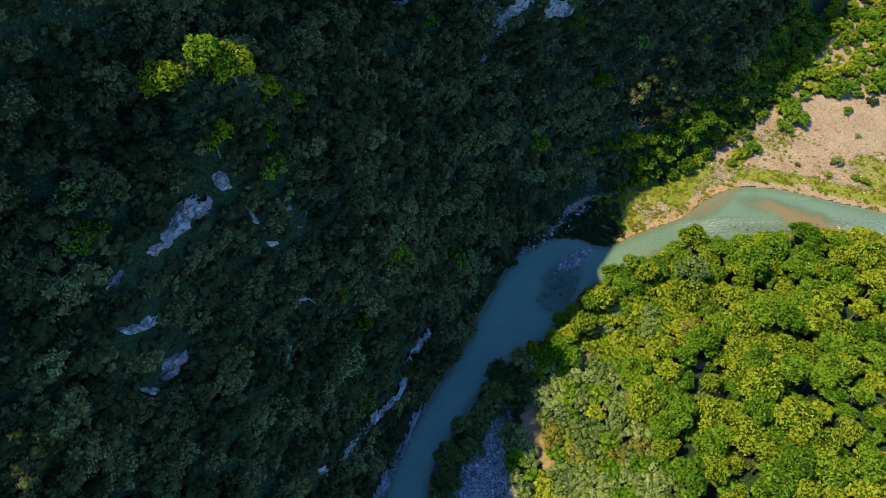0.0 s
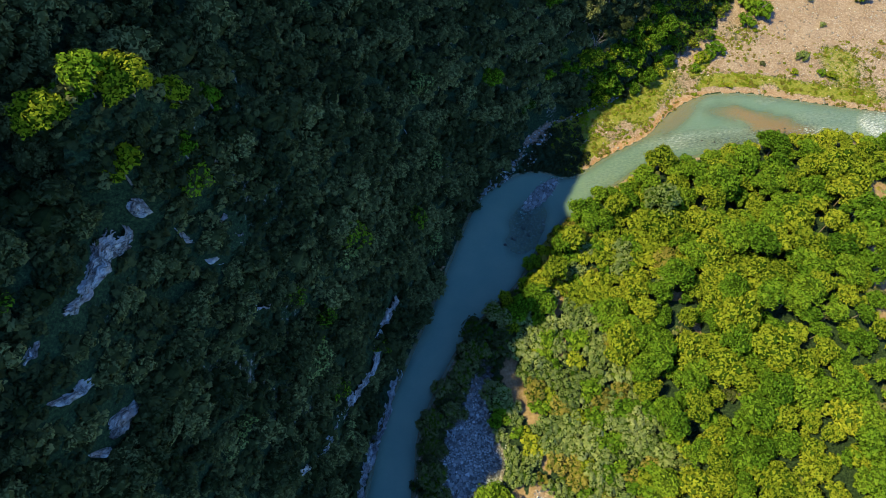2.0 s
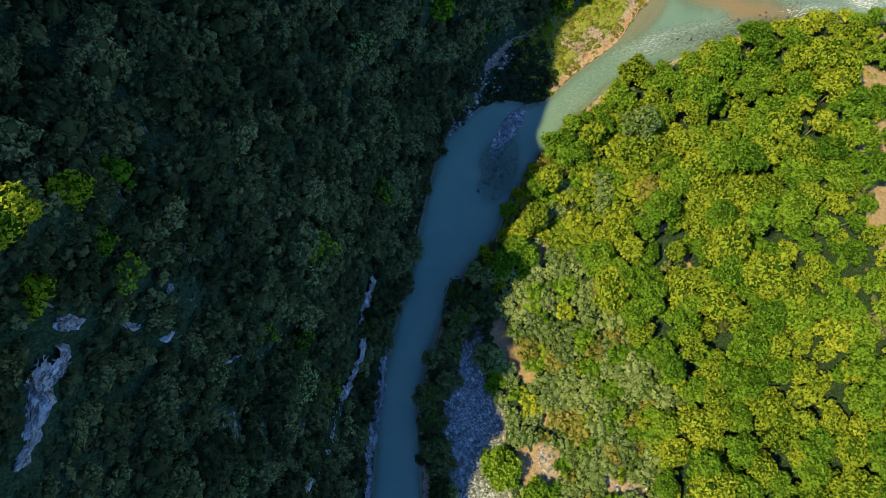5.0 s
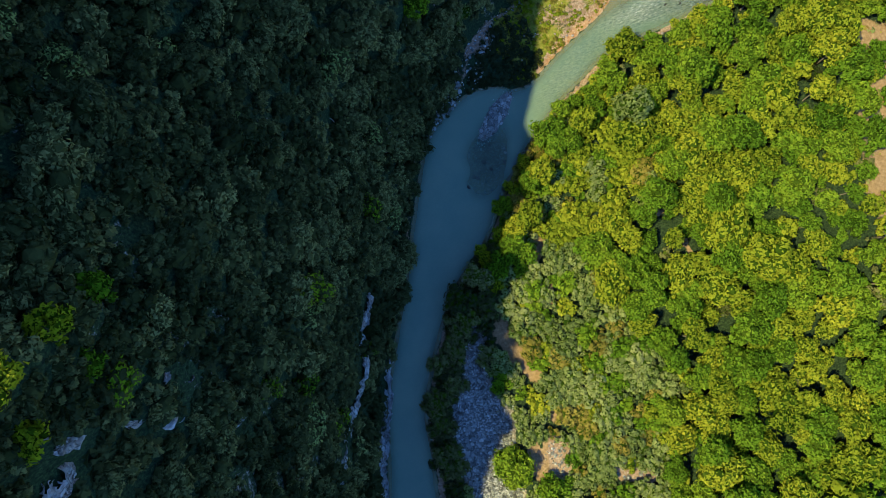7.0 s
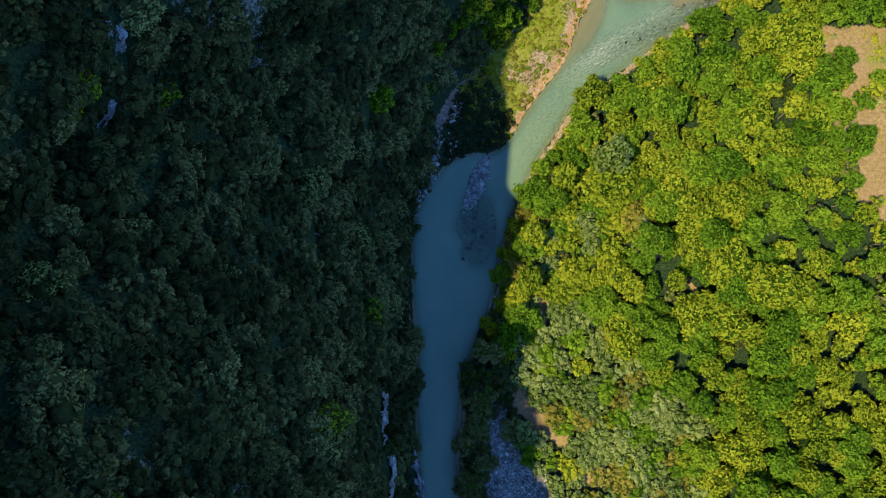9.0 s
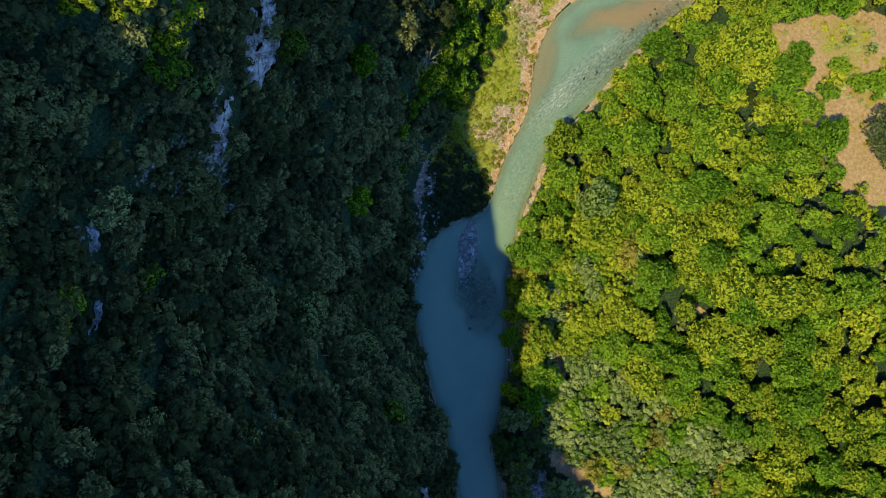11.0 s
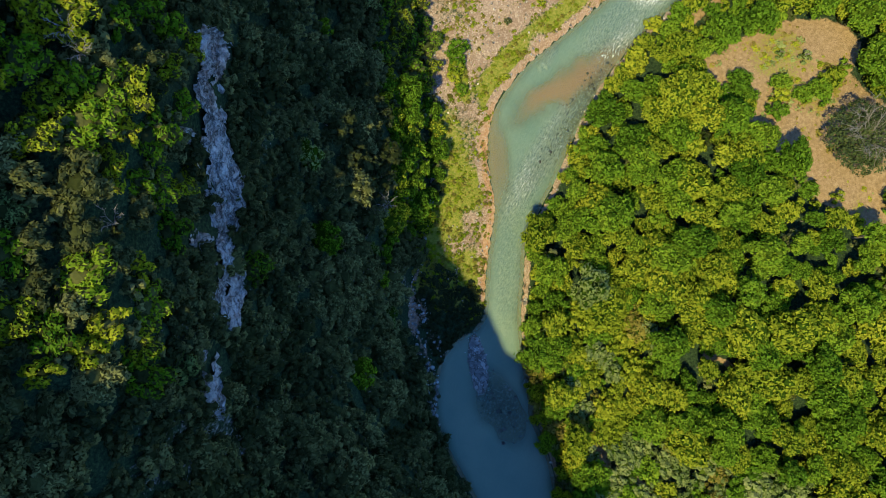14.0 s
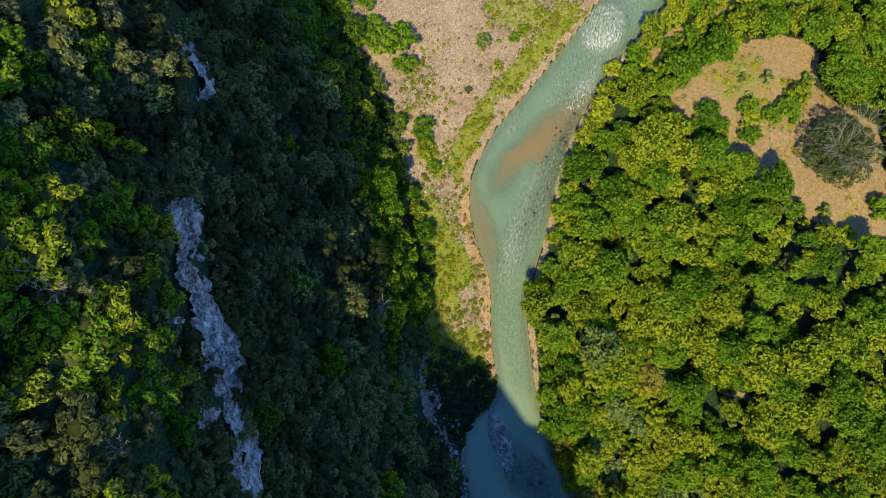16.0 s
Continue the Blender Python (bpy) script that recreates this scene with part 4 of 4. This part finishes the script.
for x, y, kind, leaf, scale, tall in LONE:
    z = float(at("z", np.array([x]), np.array([y]))[0])
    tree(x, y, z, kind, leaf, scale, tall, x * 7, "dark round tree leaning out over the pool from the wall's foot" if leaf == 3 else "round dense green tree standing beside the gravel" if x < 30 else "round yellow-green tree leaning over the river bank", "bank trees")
# lighter leaves than the wall's, since sunlight is part of their colour
EMERGENT = [(-32.4, 78.9, 1, 0.85), (-29.5, 81.6, 2, 0.75), (-27.3, 80.8, 1, 0.8), (-36.7, 75.8, 2, 0.7), (-23.7, 89.3, 1, 0.9), (-33.4, 74.8, 1, 0.9), (-35.4, 78.8, 1, 0.8), (-26, 85.5, 1, 0.8)]
for k, (x, y, kind, scale) in enumerate(EMERGENT):
    z = float(at("z", np.array([x]), np.array([y]))[0])
    tree(x, y, z, kind, k % 2, scale, 3.2, x * 17, "tall yellow-green tree rising from the shaded wall into the sun", "trees of the gorge wall", "gorge_tree")
SHRUBS = [(130.3, 168, 2.1, 0), (127.2, 172.6, 1.9, 0), (124.2, 165.6, 1.55, 0), (127.5, 178, 1.9, 0), (131.2, 175.5, 1.6, 0), (111, 155.8, 1.5, 0), (108.6, 154.4, 1.15, 0), (106.3, 153.4, 1.2, 1), (103.8, 152.8, 1.0, 1),
          (102, 149.6, 0.9, 0), (137.6, 148.1, 0.95, 2), (135.8, 148.6, 0.7, 2), (123.6, 148.2, 0.55, 3), (126.3, 161.7, 0.5, 1), (143.4, 139.6, 0.9, 1), (140.5, 141.2, 0.8, 0), (132.1, 142.9, 0.7, 1), (110.5, 141.6, 0.6, 1),
          (137, 180, 1.3, 0), (141, 184, 1.5, 1), (147, 181, 1.3, 0), (150, 172, 1.0, 0), (156, 185, 1.4, 0), (160, 176, 1.2, 3), (166, 168, 1.5, 0), (171, 180, 1.5, 0), (153, 193, 1.6, 1),
          (163, 195, 1.5, 0), (144, 191, 1.5, 0), (175, 160, 1.3, 1), (182, 172, 1.6, 0), (149, 160, 0.6, 2)]
for x, y, scale, leaf in SHRUBS:
    z = float(at("z", np.array([x]), np.array([y]))[0])
    tree(x, y, z, 4, leaf, scale, 0.3, x * 11, "round green shrub growing on the gravel beach", "shrubs on the gravel", "shrub", "shrub")
CLEARING_SHRUBS = [(135.6, 90.5, 1, 0, 0.95), (132.8, 88, 3, 0, 0.8), (130.9, 85.2, 1, 1, 0.72), (128.6, 95, 4, 1, 1.3), (130.4, 92.4, 4, 0, 1.3), (139.8, 81.5, 1, 0, 0.72), (136.6, 79.6, 4, 1, 1.2), (132.6, 78.8, 4, 0, 1.25), (139.4, 75.6, 1, 0, 0.7),
                   (142, 73, 1, 0, 0.82), (145.2, 71, 1, 1, 0.85), (141.5, 70.6, 4, 0, 1.2), (148.8, 78.4, 5, 2, 1.1), (120.1, 57.1, 5, 1, 1.1), (150.9, 69.2, 5, 0, 1.2), (124, 44.5, 1, 0, 0.9), (147, 84, 5, 2, 0.8)]
for x, y, kind, leaf, scale in CLEARING_SHRUBS:
    z = float(at("z", np.array([x]), np.array([y]))[0])
    tree(x, y, z, kind, leaf, scale * 1.15, 0.5, x * 13, "bushy green tree standing in the bare clearing", "trees of the clearing")


def branching(seed, height, spread_r, boughs, twigs, thick):
    """Bare boughs and twigs, forking upwards."""
    r = np.random.default_rng(seed)
    cos, faces = [], []
    n = 0

    def limb(p0, p1, r0, r1):
        nonlocal n
        ax = (p1 - p0) / np.linalg.norm(p1 - p0)
        s = np.cross(ax, (0.31, 0.9, 0.12))
        s /= np.linalg.norm(s)
        q = np.cross(ax, s)
        ang = np.arange(4) * math.pi / 2
        ringv = np.outer(np.cos(ang), s) + np.outer(np.sin(ang), q)
        cos.append(np.concatenate([p0 + ringv * r0, p1 + ringv * r1]))
        faces.extend((n + k, n + (k + 1) % 4, n + 4 + (k + 1) % 4, n + 4 + k) for k in range(4))
        n += 8

    fork = np.array([0, 0, height * 0.35])
    limb(np.array([0, 0, -0.6]), fork, thick, thick * 0.8)
    for k in range(boughs):
        ang = 2 * math.pi * (k + 0.6 * r.random()) / boughs
        reach = spread_r * (0.7 + 0.35 * r.random())
        p, d = fork, np.array([math.cos(ang), math.sin(ang), 0.0])
        for j in range(4):
            e = fork + d * reach * (j + 1) / 4 + np.array([0, 0, height * 0.62 * ((j + 1) / 4) ** 0.7]) + r.normal(0, reach * 0.05, 3)
            limb(p, e, thick * (0.5 - 0.1 * j), thick * (0.4 - 0.1 * j) + 0.02)
            for _ in range(twigs):
                t = e + (d + r.normal(0, 0.7, 3) + (0, 0, 0.5)) * reach * 0.22
                limb(e, t, thick * 0.16, 0.03)
            p = e
    return np.concatenate(cos), np.array(faces)


def pale_bark():
    m, t, out = nodes_of("pale_bark")
    col = ramp(t, noise_at(t, 1.8, 5), [(0.3, (0.13, 0.115, 0.095)), (0.7, (0.29, 0.265, 0.23))])
    p = nd(t, "ShaderNodeBsdfPrincipled", Roughness=0.9)
    t.links.new(col, p.inputs["Base Color"])
    t.links.new(p.outputs[0], out.inputs[0])
    return m


PALE = pale_bark()
# the wide, thinly leaved tree of the clearing
root = new("spreading_tree")
gz = float(at("z", np.array([133.5]), np.array([59.5]))[0])
root.matrix_world = pose(133.5, 59.5, gz)
part("trunk", mesh_from("trunk", *branching(61, 13.5, 7.6, 14, 7, 0.17), PALE), root, "pale bare boughs and twigs")
co, tri = sprays(np.random.default_rng(62), [(3.5 * math.cos(k), 3.5 * math.sin(k), 6.5 + 1.5 * math.sin(3 * k)) for k in range(6)] + [(6.5 * math.cos(k * 0.7), 6.5 * math.sin(k * 0.7), 6 + math.sin(2 * k)) for k in range(9)],
                 [2.8] * 6 + [2.4] * 9, 7000, 0.5, 0.9, 0.8)
part("crown", mesh_from("crown", co, tri, LEAF[6], smooth=False), root)
tagged(root, "wide half-bare green tree spreading in the clearing", "tree")
# snags on the wall
for k, (x, y, h) in enumerate([(64.5, 148.6, 6.0), (54.7, 148.0, 4.0), (60.5, 149.5, 4.0), (58, 177.0, 4.5), (56, 175.2, 4.0), (40, 165, 4.0), (66, 143.5, 4.0)]):
    z = float(at("z", np.array([x]), np.array([y]))[0])
    root = new("dead_tree")
    root.matrix_world = pose(x, y, z + 1.0, 0, 12, k * 70)
    part("trunk", mesh_from("trunk", *branching(80 + k, h, 0.36 * h, 6, 4, 0.022 * h), PALE), root)
    tagged(root, "pale leafless dead tree on the wooded gorge wall", "tree", "dead trees")


# ---- stones, weeds ----
def stone_field(name, label, seed, tries, box, size, weight, limit, low=-9.0, material=None):
    r = np.random.default_rng(seed)
    x, y = r.uniform(box[0], box[1], tries), r.uniform(box[2], box[3], tries)
    ok = weight(x, y) > r.random(tries)
    x, y = x[ok][:limit], y[ok][:limit]
    z = np.maximum(at("z", x, y), low)
    rad = size * (0.45 + r.random(len(x)) ** 3 * 1.5)
    v, f = ICO1
    co = v[None] * (1 + r.normal(0, 0.16, (len(x), len(v), 1))) * rad[:, None, None] * r.uniform((0.8, 0.8, 0.45), (1.3, 1.0, 0.8), (len(x), 1, 3))
    turn = r.random(len(x)) * 2 * math.pi
    c, s = np.cos(turn)[:, None], np.sin(turn)[:, None]
    co = np.stack([co[..., 0] * c - co[..., 1] * s + x[:, None], co[..., 0] * s + co[..., 1] * c + y[:, None], co[..., 2] + (z + rad * 0.15)[:, None]], -1)
    tri = (f[None] + (np.arange(len(x)) * len(v))[:, None, None]).reshape(-1, 3)
    return thing(name, label, "stones", mesh_from(name, co.reshape(-1, 3), tri, material or STONE, smooth=False), kind="stuff")


land = lambda x, y: (at("river", x, y) < 0.3) & (at("dw", x, y) < 1.0)
stone_field("beach_stones", "pale pebbles and cobbles strewn over the gravel beach", 41, 26000, (52, 200, 112, 200), 0.20, lambda x, y: at("gravel", x, y) * land(x, y) * (0.40 - 0.12 * (at("a", x, y) < 2.5)), 5200)
stone_field("bar_stones", "grey cobbles covering the gravel bar beside the river", 42, 22000, (-5, 44, 15, 72), 0.34, lambda x, y: np.maximum(at("bar", x, y), 0.7 * at("gravel", x, y) * (at("b", x, y) > 3)), 1500, -9.0, GREY_STONE)
stone_field("spit_stones", "pale grey stones of the spit standing out of the pool", 43, 14000, (24, 60, 92, 128), 0.30, lambda x, y: 0.6 * at("spit", x, y), 640, -9.0, GREY_STONE)
stone_field("pool_stones", "dark wet boulders just breaking the surface of the pool", 46, 5000, (24, 60, 90, 122), 0.40, lambda x, y: 0.10 * at("tail", x, y), 230, -0.26, WET_STONE)
stone_field("rapids_stones", "wet stones breaking the shallow rapids", 47, 9000, (90, 160, 112, 132), 0.24, lambda x, y: (at("river", x, y) > 0.2) * np.maximum(0.24 * blob(x, y, 110, 122, 22, 2.8, -4), 0.10 * blob(x, y, 150, 119, 8, 6)), 130, -0.22, WET_STONE)
stone_field("pool_bank_stones", "pale stones at the head of the pool below the wall", 48, 4000, (24, 42, 112, 128), 0.30, lambda x, y: 0.5 * blob(x, y, 32, 119.5, 9, 2.2, 42) * (at("river", x, y) < 1), 200, -0.05, GREY_STONE)
stone_field("scree", "pale scree at the foot of the gorge wall", 44, 9000, (30, 100, 118, 158), 0.28, lambda x, y: at("scree", x, y) * 0.8, 800, -9.0, GREY_STONE)
stone_field("shore_stones", "stones along the water's edge", 45, 16000, (-10, 200, 20, 128), 0.28, lambda x, y: (at("b", x, y) < 1.8) * (at("inr", x, y) < 0.4) * 0.7 * at("right_land", x, y), 900)


def weeds(name, label, seed, tries, box, weight, limit, size, leaves):
    """Low growth: tufts of small sprays."""
    r = np.random.default_rng(seed)
    x, y = r.uniform(box[0], box[1], tries), r.uniform(box[2], box[3], tries)
    ok = weight(x, y) > r.random(tries)
    x, y = x[ok][:limit], y[ok][:limit]
    z = at("z", x, y)
    protos = [sprays(np.random.default_rng(seed + k), [(0, 0, 0)], [size], 26, size * 0.9, 0.55) for k in range(4)]
    cos, tris, mats, n = [], [], [], 0
    for k in range(len(x)):
        co, tri = protos[k % 4]
        sc = 0.45 + 1.9 * r.random() ** 3
        cos.append(co * sc + (x[k], y[k], z[k]))
        tris.append(tri + n)
        mats.append(np.full(len(tri), r.choice(leaves), np.int32))
        n += len(co)
    me = mesh_from(name, np.concatenate(cos), np.concatenate(tris), LEAF, smooth=False)
    me.polygons.foreach_set("material_index", np.concatenate(mats))
    me.update()
    return thing(name, label, "plants", me, kind="stuff")


weeds("bank_weeds", "yellow-green weeds and grass tufts along the bank", 51, 30000, (50, 200, 112, 165), lambda x, y: np.clip(at("grass", x, y) * (0.55 + 0.7 * value_noise(x, y, 3.5, 91, 3)), 0, 1) * at("left_land", x, y), 4200, 0.28, [1, 4, 4, 1, 1])
weeds("clearing_weeds", "dry grass tufts and weeds in the clearing", 52, 9000, (110, 170, 30, 108), lambda x, y: at("grass", x, y) * at("clear", x, y) * 0.6, 1300, 0.45, [4, 1, 2])
# leaf 3 here too: weeds coloured as they look in shade
weeds("shore_weeds", "dark weeds at the foot of the shaded wall", 53, 9000, (22, 60, 112, 142), lambda x, y: (1 - at("gravel", x, y)) * at("left_land", x, y) * (np.abs(line_distance(smooth_track, x, y)[0]) > 1.6) * 0.4, 900, 0.40, [3])


def beside_rock(x, y):
    """1 close to the bare faces of the wall, but not on them."""
    near = np.min([np.abs(line_distance(line, x, y)[0]) for line in CLIFF_LINES], axis=0)
    return smoothstep(6.0, 3.0, near) * (near > 0.75)


# scrub coloured with leaf 3, matching the painted shade of the wall
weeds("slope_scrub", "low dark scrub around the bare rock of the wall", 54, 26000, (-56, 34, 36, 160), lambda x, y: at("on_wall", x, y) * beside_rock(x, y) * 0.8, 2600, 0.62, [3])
